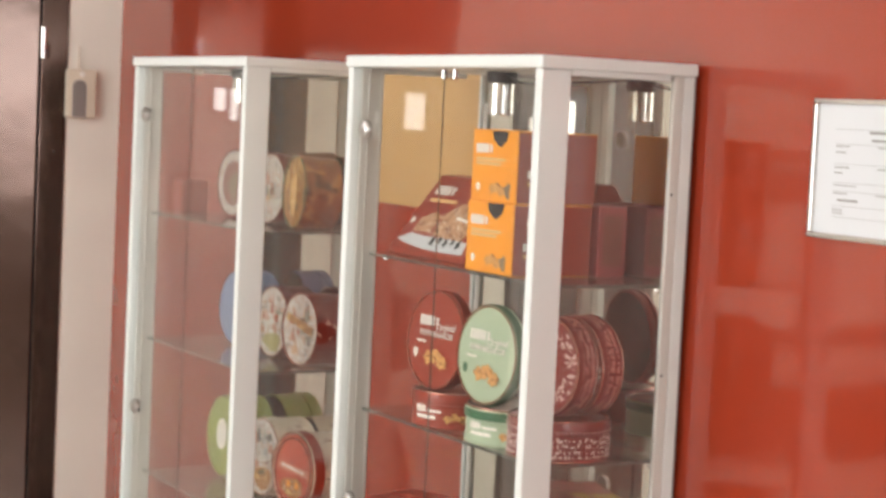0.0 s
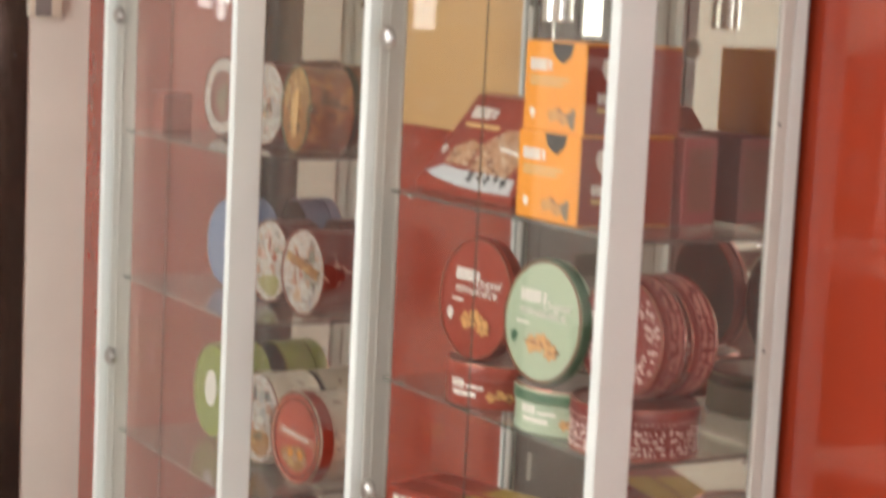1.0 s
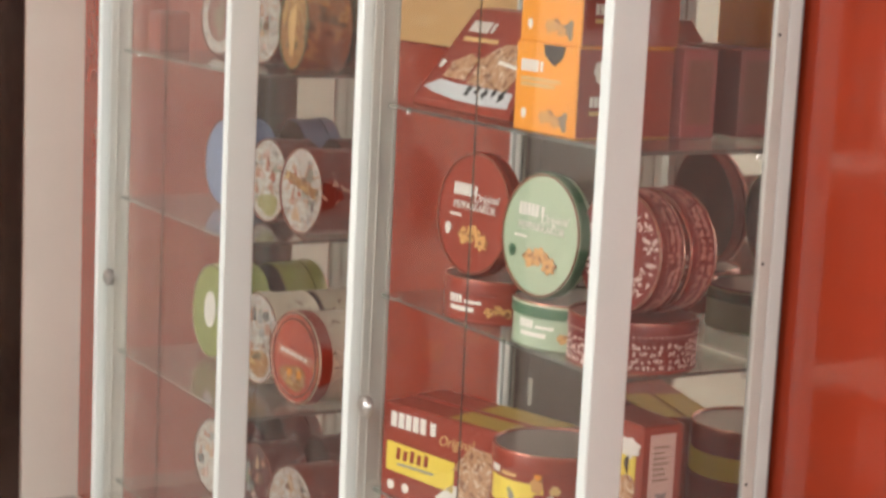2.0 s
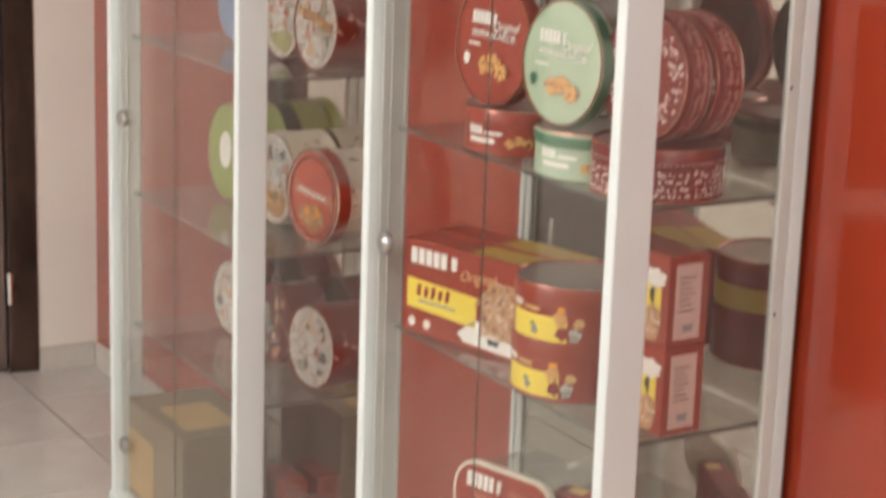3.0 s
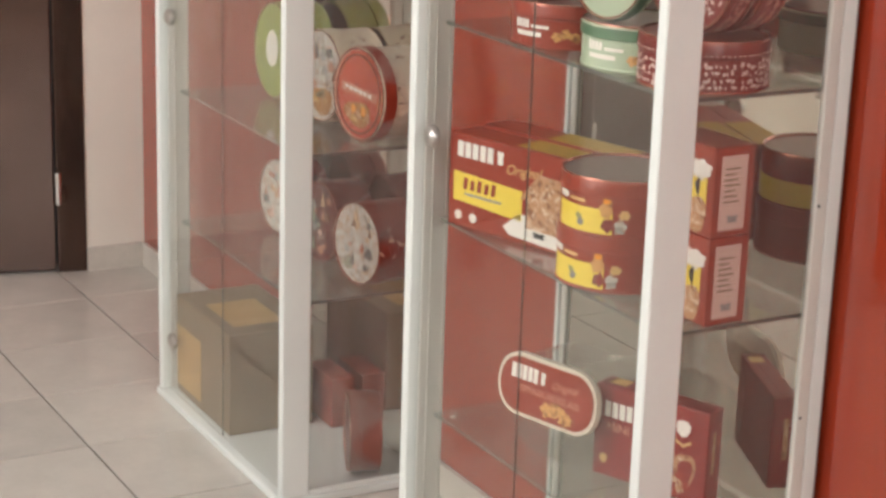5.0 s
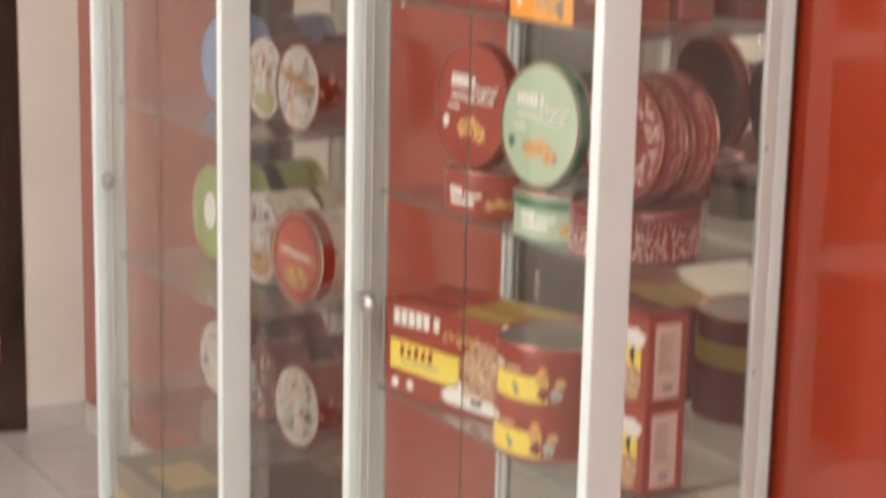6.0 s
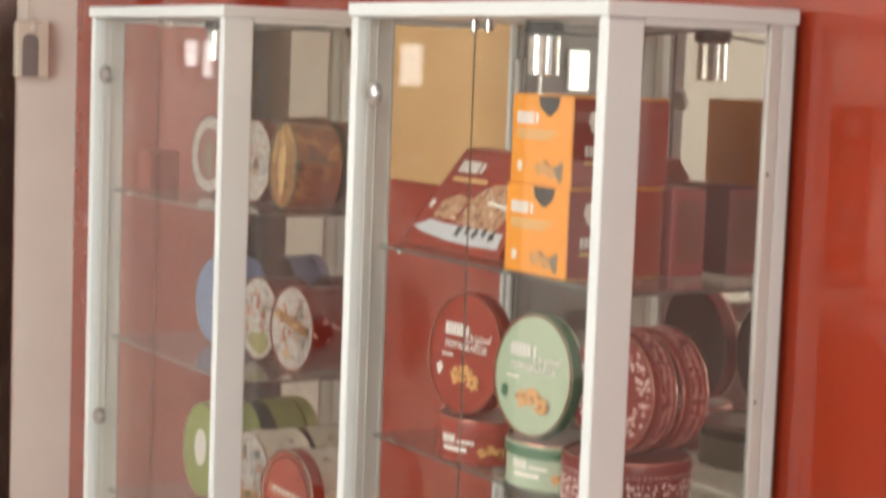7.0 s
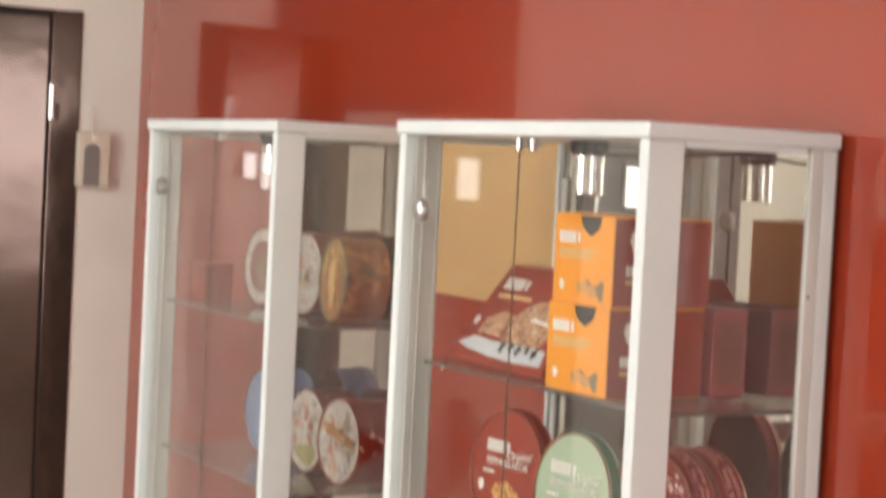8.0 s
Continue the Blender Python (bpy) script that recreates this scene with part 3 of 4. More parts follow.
def gingerbread_tin_set(x, y, shelf, turn, side, face, lidmat, label, text_mat, shift, big):
    """One tin lying flat with a second one standing on it."""
    r, h = 0.091, 0.066
    flat, fl = round_tin(pose(x, y, shelf + h), r, h, side, M_TINLID, label + ", lying flat")
    if lidmat:
        part("lid_band", arc_band(r * 1.012, 0, 360, -0.019, -0.003, n=48), lidmat, fl)
    a0 = -56
    for k in range(4):
        part("brand_bar", arc_band(r * 0.986, a0 - 38 + 5 * k, a0 - 34.2 + 5 * k, -0.037, -0.024, n=3), text_mat, flat)
    part("script_bar", arc_band(r * 0.986, a0 - 16, a0 + 4, -0.036, -0.031, n=8), text_mat, flat)
    part("word_bar", arc_band(r * 0.986, a0 - 36, a0 - 4, -0.049, -0.042, n=8), text_mat, flat)
    for k in range(3):
        part("biscuit_print", arc_blot(r * 0.986, a0 + 12.5 + 9 * k, -0.0465 + 0.0045 * (k % 2), 5.6, 0.0085, 5 + k, 0.26, 0.0008 + 0.0002 * k), M_COOKIE, flat)
    up, ul = round_tin(pose(x + shift, y - 0.058, shelf + h + big * 1.02, 86, 0, turn), big, 0.026, side, face, label + ", standing on its edge")
    return flat, up, ul


for x, side, face, lidm, lab, shift, big in ((-0.460, M_TINRED, M_TINRED, None, "red printed gingerbread tin", -0.002, 0.097), (-0.256, M_MINT, M_MINT, M_GREEN, "mint gingerbread tin with dark green lid", -0.014, 0.093)):
    flat, up, ul = gingerbread_tin_set(x, 0.143, SH_R[2], 5, side, face, lidm, lab, M_WHITE, shift, big)
    wordmark(ul, -0.055, 0.026, 0.0005, 0.062, 0.019)
    lettering("Original", 0.020, M_WHITE, ul, pose(0.030, 0.026, 0.0008, 0, 0, 4), 0.35)
    lettering("PEPPARKAKOR", 0.0165, M_WHITE, ul, pose(0.002, 0.010, 0.0008))
    part("small_print", plate(rect(-0.060, -0.008, -0.030, -0.004)), M_WHITE, ul, "", pose(0, 0, 0.0004))
    part("seal", plate(blot(-0.062, -0.030, 0.008, 0.010, 8, 0.15)), M_WHITE if side is M_TINRED else M_GREEN, ul, "", pose(0, 0, 0.0004))
    cookies(ul, 0.006, -0.036, 0.025, pose(0, 0, 0.0004))
    if lidm:
        part("lid_edge", lathe([(0.0942, -0.018), (0.0950, -0.016), (0.0950, -0.002), (0.0940, 0.0), (0.0942, -0.018)]), M_GREEN, ul, "dark green lid edge")

# ornamented red tins
M_ORNRED = surface("ornament_tin_red", lin(126, 46, 41), 0.30, spread=0.10, scale=20)
M_ORNWHITE = surface("ornament_print", lin(226, 196, 186), 0.4, spread=0.12, scale=60)
M_ORNFAINT = surface("faint_ornament_print", lin(196, 132, 120), 0.4, spread=0.15, scale=60)


def ornament(shape, spots, seed, thick=0.0008):
    """Many small leaf and drop figures in one print; shape maps (u, v) on the sheet to the tin."""
    rng = random.Random(seed)
    bm = bmesh.new()
    for u, v, su, sv in spots:
        turn, n = rng.uniform(0, math.pi), 7
        rim = []
        for lift in (0.0, thick):
            ring = []
            for i in range(n):
                q = 2 * math.pi * i / n
                x, y = math.cos(q), 0.55 * math.sin(q) * (1.0 + 0.4 * math.cos(q))
                ring.append(bm.verts.new(shape(u + su * (x * math.cos(turn) - y * math.sin(turn)), v + sv * (x * math.sin(turn) + y * math.cos(turn)), lift)))
            rim.append(ring)
        for i in range(n):
            bm.faces.new((rim[0][i], rim[0][(i + 1) % n], rim[1][(i + 1) % n], rim[1][i]))
        bm.faces.new(rim[1])
    return bm


def side_spots(seed, z0, z1, step, size, gap=30):
    """Figures round the side, left out in a plain strip every so often."""
    rng, out, a = random.Random(seed), [], -180.0
    while a < 180:
        if a % 60 > 60 - gap * 0.25:
            a += step
            continue
        z = z0 + size
        while z < z1 - size * 0.6:
            k = rng.uniform(0.45, 1.15)
            out.append((a + rng.uniform(-0.4, 0.4) * step, z + rng.uniform(-0.3, 0.3) * size, size * k * 620, size * k))
            z += size * rng.uniform(1.7, 2.6)
        a += step
    return out


def ornament_tin(m, r, h, label, mat, rim, seed, size, ring=True):
    t, l = round_tin(m, r, h, M_ORNRED, M_ORNRED, label, rim)
    q = r * 0.985
    part("ornament", ornament(lambda a, z, lift: ((q + lift) * math.cos(radians(a)), (q + lift) * math.sin(radians(a)), z), side_spots(seed, -h + 0.004, -0.30 * h - 0.002, 5.0, size), seed), mat, t, "pale paisley print")
    part("bead_print", ornament(lambda a, z, lift: ((r * 1.001 + lift) * math.cos(radians(a)), (r * 1.001 + lift) * math.sin(radians(a)), z), [(a, -0.24 * h, 1.6, 0.0017) for a in range(-180, 180, 5)], seed), mat, l)
    if ring:
        rng = random.Random(seed + 1)
        spots = [(d * math.cos(a), d * math.sin(a), k, k) for a, d, k in ((rng.uniform(0, 6.283), rng.uniform(0.052, 0.078), rng.uniform(0.002, 0.0052)) for i in range(170))]
        part("ornament_ring", ornament(lambda x, y, lift: (x, y, -0.001 + lift), spots, seed), M_ORNWHITE, l, "white paisley wreath on the lid")
    part("seam_rim", lathe([(r * 1.004, -h - 0.001), (r * 1.012, -h + 0.001), (r * 1.004, -h + 0.003), (r * 0.985, -h + 0.001), (r * 1.004, -h - 0.001)]), rim, t, "bright rolled seam")
    return t


ornament_tin(pose(-0.114, 0.150, SH_R[2] + 0.070), 0.094, 0.070, "red tin with white paisley print lying flat on the glass shelf", M_ORNWHITE, M_TINRIM, 3, 0.0046, False)
ornament_tin(pose(-0.114, 0.118, SH_R[2] + 0.070 + 0.092, 88, 0, 6), 0.090, 0.044, "red tin with white paisley wreath standing on its edge", M_ORNFAINT, M_BRIGHTRIM, 5, 0.0060)
ornament_tin(pose(-0.110, 0.168, SH_R[2] + 0.070 + 0.092, 90, 0, 6), 0.090, 0.046, "red tin with paisley print standing behind its twin", M_ORNFAINT, M_BRIGHTRIM, 8, 0.0064)


def carton(m, w, d, h, body, label, group="", name="biscuit_box", bevel=0.002):
    """Printed carton, base centre of the front edge at the origin, front towards -y."""
    t = thing(name, m, label, "box", group)
    part("carton", box(-w / 2, w / 2, 0, d, 0.0005, h, bevel), body, t)
    part("top_flap", plate([(-w / 2 + 0.002, 0.003), (w / 2 - 0.002, 0.003), (w / 2 - 0.006, d * 0.6), (-w / 2 + 0.006, d * 0.6)], 0.001), body, t, "", pose(0, 0, h - 0.0002))
    return t


# orange boxes with red sides, two high
for k in range(2):
    t = carton(pose(-0.234 + 0.002 * k, 0.056 + 0.002 * k, SH_R[3] + 0.131 * k, 0, 0, 1.5 - k), 0.155, 0.172, 0.1305, M_ORANGE, "orange carton of gingerbread with red side and notched top", "orange cartons")
    f = FRONT @ pose(0, 0, 0)
    part("side_print", box(0.0777, 0.0787, 0.002, 0.170, 0.002, 0.128, 0.0004), M_TINRED, t, "red printed side")
    part("thumb_notch", plate([(-0.008, 0.129), (0.046, 0.129), (0.040, 0.112), (0.022, 0.100), (0.012, 0.103), (-0.004, 0.114)], 0.001), M_BLACK, t, "dark thumb notch", f)
    wordmark(t, -0.062, 0.088, 0.0006, 0.056, 0.017, m=f)
    for z0, wd in ((0.074, 0.100), (0.066, 0.085)):
        part("word_bar", plate(rect(-0.062, z0, -0.062 + wd, z0 + 0.006)), M_KRAFT, t, "", f)
    part("seal", plate(blot(-0.052, 0.026, 0.007, 0.008, 8, 0.2)), M_WHITE, t, "", f)
    cookies(t, 0.014, 0.024, 0.017, f)
    part("dark_print", plate(blot(0.048, 0.022, 0.013, 0.016, 3, 0.4)), M_CARD, t, "", f)
    sd = pose(0.0790, 0, 0, 90, 0, 90)
    part("seal", plate(blot(0.045, 0.095, 0.018, 0.020, 9, 0.12)), M_WHITE, t, "", sd)
    wordmark(t, 0.022, 0.046, 0.0004, 0.05, 0.015, m=sd)
    part("word_bar", plate(rect(0.022, 0.034, 0.085, 0.040)), M_KRAFT, t, "", sd)
# This carton's pink tint stands in for the reflection on the glass.
t = carton(pose(-0.232, 0.243, SH_R[3]), 0.155, 0.062, 0.131, M_REDSHEEN, "small red carton behind the orange cartons, tinted pink for the glass reflection")
part("label_panel", box(0.0777, 0.0785, 0.008, 0.054, 0.02, 0.115, 0.0003), M_DULLRED, t)


def sloped_house_box(m):
    """Carton with a slanting picture front."""
    t = thing("house_kit_box", m, "red carton with sloping front and printed gingerbread house", "box")
    w = 0.300
    bm = bmesh.new()
    prof = [(0, 0.0005), (0, 0.012), (0.110, 0.160), (0.150, 0.162), (0.170, 0.0005)]
    a = [bm.verts.new((-w / 2 + (0.0 if z < 0.05 else 0.012), y, z)) for y, z in prof]
    b = [bm.verts.new((w / 2 - (0.0 if z < 0.05 else 0.012), y, z)) for y, z in prof]
    bm.faces.new(a)
    bm.faces.new(b)
    for i in range(5):
        bm.faces.new((a[i], a[(i + 1) % 5], b[(i + 1) % 5], b[i]))
    bmesh.ops.bevel(bm, geom=bm.edges[:], offset=0.0015, segments=1, affect="EDGES")
    part("carton", bm, M_TINRED, t)
    f = pose(0, 0.0, 0.0125, math.degrees(math.atan2(0.148, 0.110)), 0, 0)
    L = math.hypot(0.11, 0.148)
    wordmark(t, -0.115, L - 0.048, 0.0008, 0.075, 0.022, m=f)
    part("word_bar", plate(rect(-0.115, L - 0.066, -0.01, L - 0.058)), M_KRAFT, t, "", f)
    part("snow", plate([(-0.140, 0.022), (-0.100, 0.014), (-0.02, 0.006), (0.06, 0.004), (0.135, 0.006), (0.125, 0.034), (0.03, 0.036), (-0.05, 0.036), (-0.10, 0.040)]), M_SNOW, t, "", f)
    part("house_wall", plate([(-0.02, 0.040), (0.10, 0.035), (0.11, 0.075), (0.04, 0.085), (-0.02, 0.080)], 0.0011), M_HOUSE, t, "", f)
    part("house_roof", plate([(-0.035, 0.080), (0.02, 0.120), (0.115, 0.125), (0.125, 0.075), (0.05, 0.085)], 0.0014), M_HOUSE, t, "", f)
    part("house_wall", plate([(-0.10, 0.045), (-0.03, 0.045), (-0.03, 0.085), (-0.06, 0.095), (-0.10, 0.075)], 0.0011), M_HOUSE, t, "", f)
    part("roof_icing", plate([(0.03, 0.083), (0.126, 0.073), (0.128, 0.079), (0.034, 0.089)], 0.0017), M_WHITE, t, "", f)
    for i, s in enumerate((0.012, 0.010, 0.011, 0.009, 0.012)):
        part("figure_print", plate(blot(0.0 + 0.025 * i, 0.026 + 0.004 * (i % 2), s * 0.7, s, 4, 0.4, i), 0.0016), M_BLACK, t, "", f)
    part("seal", plate(blot(-0.128, 0.070, 0.008, 0.009, 8, 0.2)), M_WHITE, t, "", f)
    return t


sloped_house_box(pose(-0.542, 0.098, SH_R[3]))


# house kit cartons of the middle shelf
def kit_carton(m, w, d, h, label):
    t = carton(m, w, d, h, M_TINRED, label, "house kit cartons", "house_kit_box")
    f = FRONT
    wordmark(t, -w / 2 + 0.018, h - 0.038, 0.0006, 0.105, 0.026, m=f)
    lettering("Original", 0.024, M_KRAFT, t, f @ pose(-w / 2 + 0.165, h - 0.038, 0.0006, 0, 0, 4), 0.35)
    part("yellow_panel", plate([(-w / 2 + 0.010, 0.045), (-w / 2 + 0.165, 0.037), (-w / 2 + 0.165, 0.088), (-w / 2 + 0.010, 0.094)]), M_YELLOW, t, "yellow printed panel", f)
    for i in range(5):
        part("title_bar", plate(rect(-w / 2 + 0.032 + 0.016 * i, 0.066, -w / 2 + 0.041 + 0.016 * i, 0.086 - 0.003 * (i % 2), 0.002)), M_TINRED, t, "", f @ pose(0, 0, 0.0005))
    part("small_print", plate(rect(-w / 2 + 0.036, 0.056, -w / 2 + 0.120, 0.060)), M_INK, t, "", f @ pose(0, 0, 0.0005))
    for x in (0.022, 0.056):
        part("seal", plate(disc(-w / 2 + x, 0.020, 0.008)), M_WHITE, t, "", f)
    part("snow", plate([(-w / 2 + 0.125, 0.022), (-w / 2 + 0.14, 0.010), (-w / 2 + 0.30, 0.004), (-w / 2 + 0.30, 0.05), (-w / 2 + 0.16, 0.050)]), M_WHITE, t, "", f)
    part("house_wall", plate([(-w / 2 + 0.175, 0.030), (-w / 2 + 0.285, 0.028), (-w / 2 + 0.285, 0.085), (-w / 2 + 0.230, 0.10), (-w / 2 + 0.175, 0.080)], 0.0012), M_HOUSE, t, "", f)
    part("house_roof", plate([(-w / 2 + 0.160, 0.075), (-w / 2 + 0.200, 0.122), (-w / 2 + 0.290, 0.120), (-w / 2 + 0.300, 0.078), (-w / 2 + 0.24, 0.09)], 0.0015), M_HOUSE, t, "", f)
    part("chimney", plate(rect(-w / 2 + 0.255, 0.118, -w / 2 + 0.272, 0.142), 0.0012), M_HOUSE, t, "", f)
    part("figure_print", plate(blot(-w / 2 + 0.205, 0.022, 0.016, 0.006, 4, 0.4), 0.0014), M_BLACK, t, "", f)
    # right side: pale information panel
    sd = pose(w / 2 + 0.0002, 0, 0, 90, 0, 90)
    part("info_panel", plate(rect(d * 0.14, 0.012, d * 0.86, h - 0.012)), M_PINK, t, "pale pink information panel", sd)
    for i in range(6):
        part("text_line", plate(rect(d * 0.24, h * 0.40 + 0.009 * i, d * (0.70 - 0.05 * (i % 3)), h * 0.40 + 0.009 * i + 0.003)), M_INK, t, "", sd @ pose(0, 0, 0.0006))
    part("seal", plate(blot(d * 0.5, h * 0.20, d * 0.16, 0.008, 5, 0.3)), M_INK, t, "", sd @ pose(0, 0, 0.0006))
    return t


for k in range(2):
    a = radians(16)
    t = kit_carton(pose(-0.500 - 0.068 * k * math.sin(a) + 0.006 * k, 0.088 + 0.068 * k * math.cos(a), SH_R[1], 0, 0, 16 - k), 0.310, 0.066, 0.158 + 0.003 * k, "red and yellow gingerbread house kit carton on the glass shelf")
    part("top_print", plate(rect(-0.01, 0.006, 0.150, 0.060), 0.0008), surface("ochre_card", lin(196, 158, 70), 0.5, spread=0.12), t, "ochre yellow top", pose(0, 0, 0.1595 + 0.003 * k))
for k in range(2):
    t = carton(pose(-0.082, 0.112, SH_R[1] + 0.131 * k, 0, 0, 2), 0.120, 0.072, 0.130, M_TINRED, "red house kit carton stacked on the glass shelf", "stacked kit cartons", "house_kit_box")
    f = FRONT
    part("yellow_panel", plate([(-0.05, 0.035), (0.045, 0.03), (0.045, 0.085), (-0.05, 0.09)]), M_YELLOW, t, "yellow printed panel", f)
    part("gingerbread_print", plate(blot(0.022, 0.03, 0.03, 0.028, 3, 0.2)), M_HOUSE, t, "", f @ pose(0, 0, 0.0005))
    part("snow", plate(blot(0.028, 0.095, 0.028, 0.016, 7, 0.2)), M_WHITE, t, "", f)
    part("figure_print", plate(blot(0.026, 0.070, 0.006, 0.014, 3, 0.3)), M_BLACK, t, "", f @ pose(0, 0, 0.0006))
    sd = pose(0.0602, 0, 0, 90, 0, 90)
    part("info_panel", plate(rect(0.012, 0.010, 0.058, 0.118)), M_PINK, t, "pale pink information panel", sd)
    for i in range(7):
        part("text_line", plate(rect(0.019, 0.050 + 0.008 * i, 0.046 - 0.004 * (i % 3), 0.0525 + 0.008 * i)), M_CARD, t, "", sd @ pose(0, 0, 0.0006))
    part("dark_print", plate(blot(0.036, 0.026, 0.012, 0.007, 4, 0.4)), M_INK, t, "", sd @ pose(0, 0, 0.0006))

# red and yellow tins, one on the other
for k in range(2):
    r, h = 0.094, 0.086
    t, l = round_tin(pose(-0.280 + 0.004 * k, 0.136, SH_R[1] + h * (k + 1)), r, h, M_TINRED, M_TINLID, "red and yellow round gingerbread tin with plain metal lid")
    z = -h
    a0 = -60 + 4 * k
    part("yellow_band", arc_band(r * 0.987, a0 - 52, a0 + 14, z + 0.006, z + 0.044, n=16), M_YELLOW, t, "yellow printed band")
    if k:
        part("yellow_band", arc_band(r * 0.987, a0 + 100, a0 + 230, z + 0.006, z + 0.044, n=20), M_YELLOW, t, "yellow printed band")
    for j in range(4):
        part("brand_bar", arc_band(r * 0.987, a0 - 52 + 4 * j, a0 - 49 + 4 * j, z + 0.050, z + 0.062, n=2), M_WHITE, t)
    part("script_bar", arc_band(r * 0.987, a0 - 33, a0 - 14, z + 0.050, z + 0.055, n=6), M_KRAFT, t)
    part("figure_print", arc_blot(r * 0.987, a0 + -18.5, z + 0.0205, 4.025, 0.007475, 6, 0.24, 0.0012), M_GREY, t)
    part("figure_print", arc_blot(r * 0.987, a0 + -21, z + 0.0285, 3.45, 0.005175, 4, 0.24, 0.0013), M_OLIVE, t)
    part("figure_print", arc_blot(r * 0.987, a0 + 8, z + 0.044, 6.9, 0.0161, 6, 0.24, 0.0012), M_COOKIE, t)
    part("figure_print", arc_blot(r * 0.987, a0 + 21.5, z + 0.019, 6.325, 0.01265, 5, 0.24, 0.0012), M_SCENE, t)
    part("figure_print", arc_blot(r * 0.987, a0 + 8.5, z + 0.058, 4.025, 0.0069, 6, 0.24, 0.0013), M_ORANGE, t)
    part("figure_print", arc_blot(r * 0.987, a0 + 25, z + 0.037, 5.75, 0.00805, 6, 0.24, 0.0013), M_KRAFT, t)
    part("figure_print", arc_blot(r * 0.987, a0 + 9.5, z + 0.02, 6.325, 0.0115, 5, 0.24, 0.0013), M_TINRED2, t)


# rounded tin lid shown upright on a clear stand, and the dark red carton
def rounded(w, h, r, n=8):
    pts = []
    for cx, cy, a in ((w / 2 - r, h / 2 - r, 0), (-w / 2 + r, h / 2 - r, 90), (-w / 2 + r, -h / 2 + r, 180), (w / 2 - r, -h / 2 + r, 270)):
        for i in range(n + 1):
            q = radians(a + 90 * i / n)
            pts.append((cx + r * math.cos(q), cy + r * math.sin(q)))
    return pts


jar = thing("gingerbread_jar", pose(-0.420, 0.175, SH_R[0], 0, 0, 14), "rounded jar with red lid panel standing on the glass shelf", "jar")
M_JAR = pane_glass("cloudy_plastic", (0.92, 0.92, 0.90), 0.05, dust_veil=0.07)
part("jar_body", plate(rounded(0.205, 0.172, 0.055), 0.10), M_JAR, jar, "cloudy clear jar body", FRONT @ pose(0, 0.0865, -0.052))
lidp = part("lid_panel", plate(rounded(0.222, 0.106, 0.048), 0.012), M_PLASTIC, jar, "pale rolled lid edge", FRONT @ pose(-0.018, 0.115, 0.0490, -6, 0, 1))
part("lid_print", plate(rounded(0.209, 0.093, 0.042), 0.0012), M_TINRED, lidp, "red printed lid face", pose(0, 0, 0.0122))
wordmark(lidp, -0.080, 0.010, 0.0136, 0.078, 0.024)
# Lettering toned down in colour, as a reflection washes it out.
lettering("Original", 0.018, M_PALEVEIL, lidp, pose(0.040, 0.018, 0.0138, 0, 0, 4), 0.35)
lettering("PEPPARKAKSGLASS", 0.0165, M_PALEVEIL, lidp, pose(0.006, -0.005, 0.0138))
cookies(lidp, 0.028, -0.027, 0.023, pose(0, 0, 0.0136))

mini = carton(pose(-0.250, 0.199, SH_R[0], 0, 0, 22.7), 0.210, 0.042, 0.155, M_TINRED2, "dark red carton of small gingerbreads on the glass shelf")
wordmark(mini, -0.086, 0.103, 0.0006, 0.085, 0.026, m=FRONT)
lettering("MINI", 0.021, M_PALEVEIL, mini, FRONT @ pose(-0.060, 0.086, 0.0006))
part("seal", plate(blot(-0.085, 0.030, 0.008, 0.009, 8, 0.2)), M_KRAFT, mini, "", FRONT)
part("seal", plate(blot(0.060, 0.120, 0.014, 0.0145, 9, 0.14)), M_WHITE, mini, "", FRONT)
part("ribbon_print", plate([(0.046, 0.100), (0.061, 0.093), (0.077, 0.102), (0.075, 0.096), (0.061, 0.088), (0.048, 0.095)]), M_KRAFT, mini, "", FRONT)
part("heart_print", plate(blot(0.066, 0.052, 0.022, 0.030, 3, 0.16, 0.6)), M_HOUSE, mini, "", FRONT)
part("heart_print", plate(blot(0.068, 0.050, 0.014, 0.021, 3, 0.16, 0.6)), M_TINRED2, mini, "", FRONT @ pose(0, 0, 0.0005))
for i in range(5):
    part("biscuit_print", plate(blot(0.048 + 0.012 * (i % 3), 0.012 + 0.007 * i, 0.010, 0.008, 6, 0.3, i)), M_HOUSE if i % 2 else M_TINRED, mini, "", FRONT @ pose(0, 0, 0.0006 + 0.0002 * i))
sd = pose(0.1052, 0, 0, 90, 0, 90)
part("side_text", plate(rect(0.014, 0.05, 0.022, 0.120)), M_HOUSE, mini, "", sd)
part("side_text", plate(rect(0.030, 0.02, 0.033, 0.130)), M_TINRED, mini, "", sd)
part("top_label", plate(rect(-0.088, 0.012, -0.058, 0.036)), M_KRAFT, mini, "small pale label", pose(0, 0, 0.1556))

# ---- the second cabinet's tins ----
INKS = [surface("print_ochre", lin(202, 168, 136), 0.45), surface("print_rust", lin(182, 134, 112), 0.45), surface("print_slate", lin(156, 158, 154), 0.45), surface("print_pine", lin(146, 152, 134), 0.45), surface("print_rose", lin(210, 178, 164), 0.45), surface("print_umber", lin(128, 98, 78), 0.45), surface("print_charcoal", lin(98, 98, 96), 0.45), surface("print_brick", lin(172, 92, 64), 0.45)]


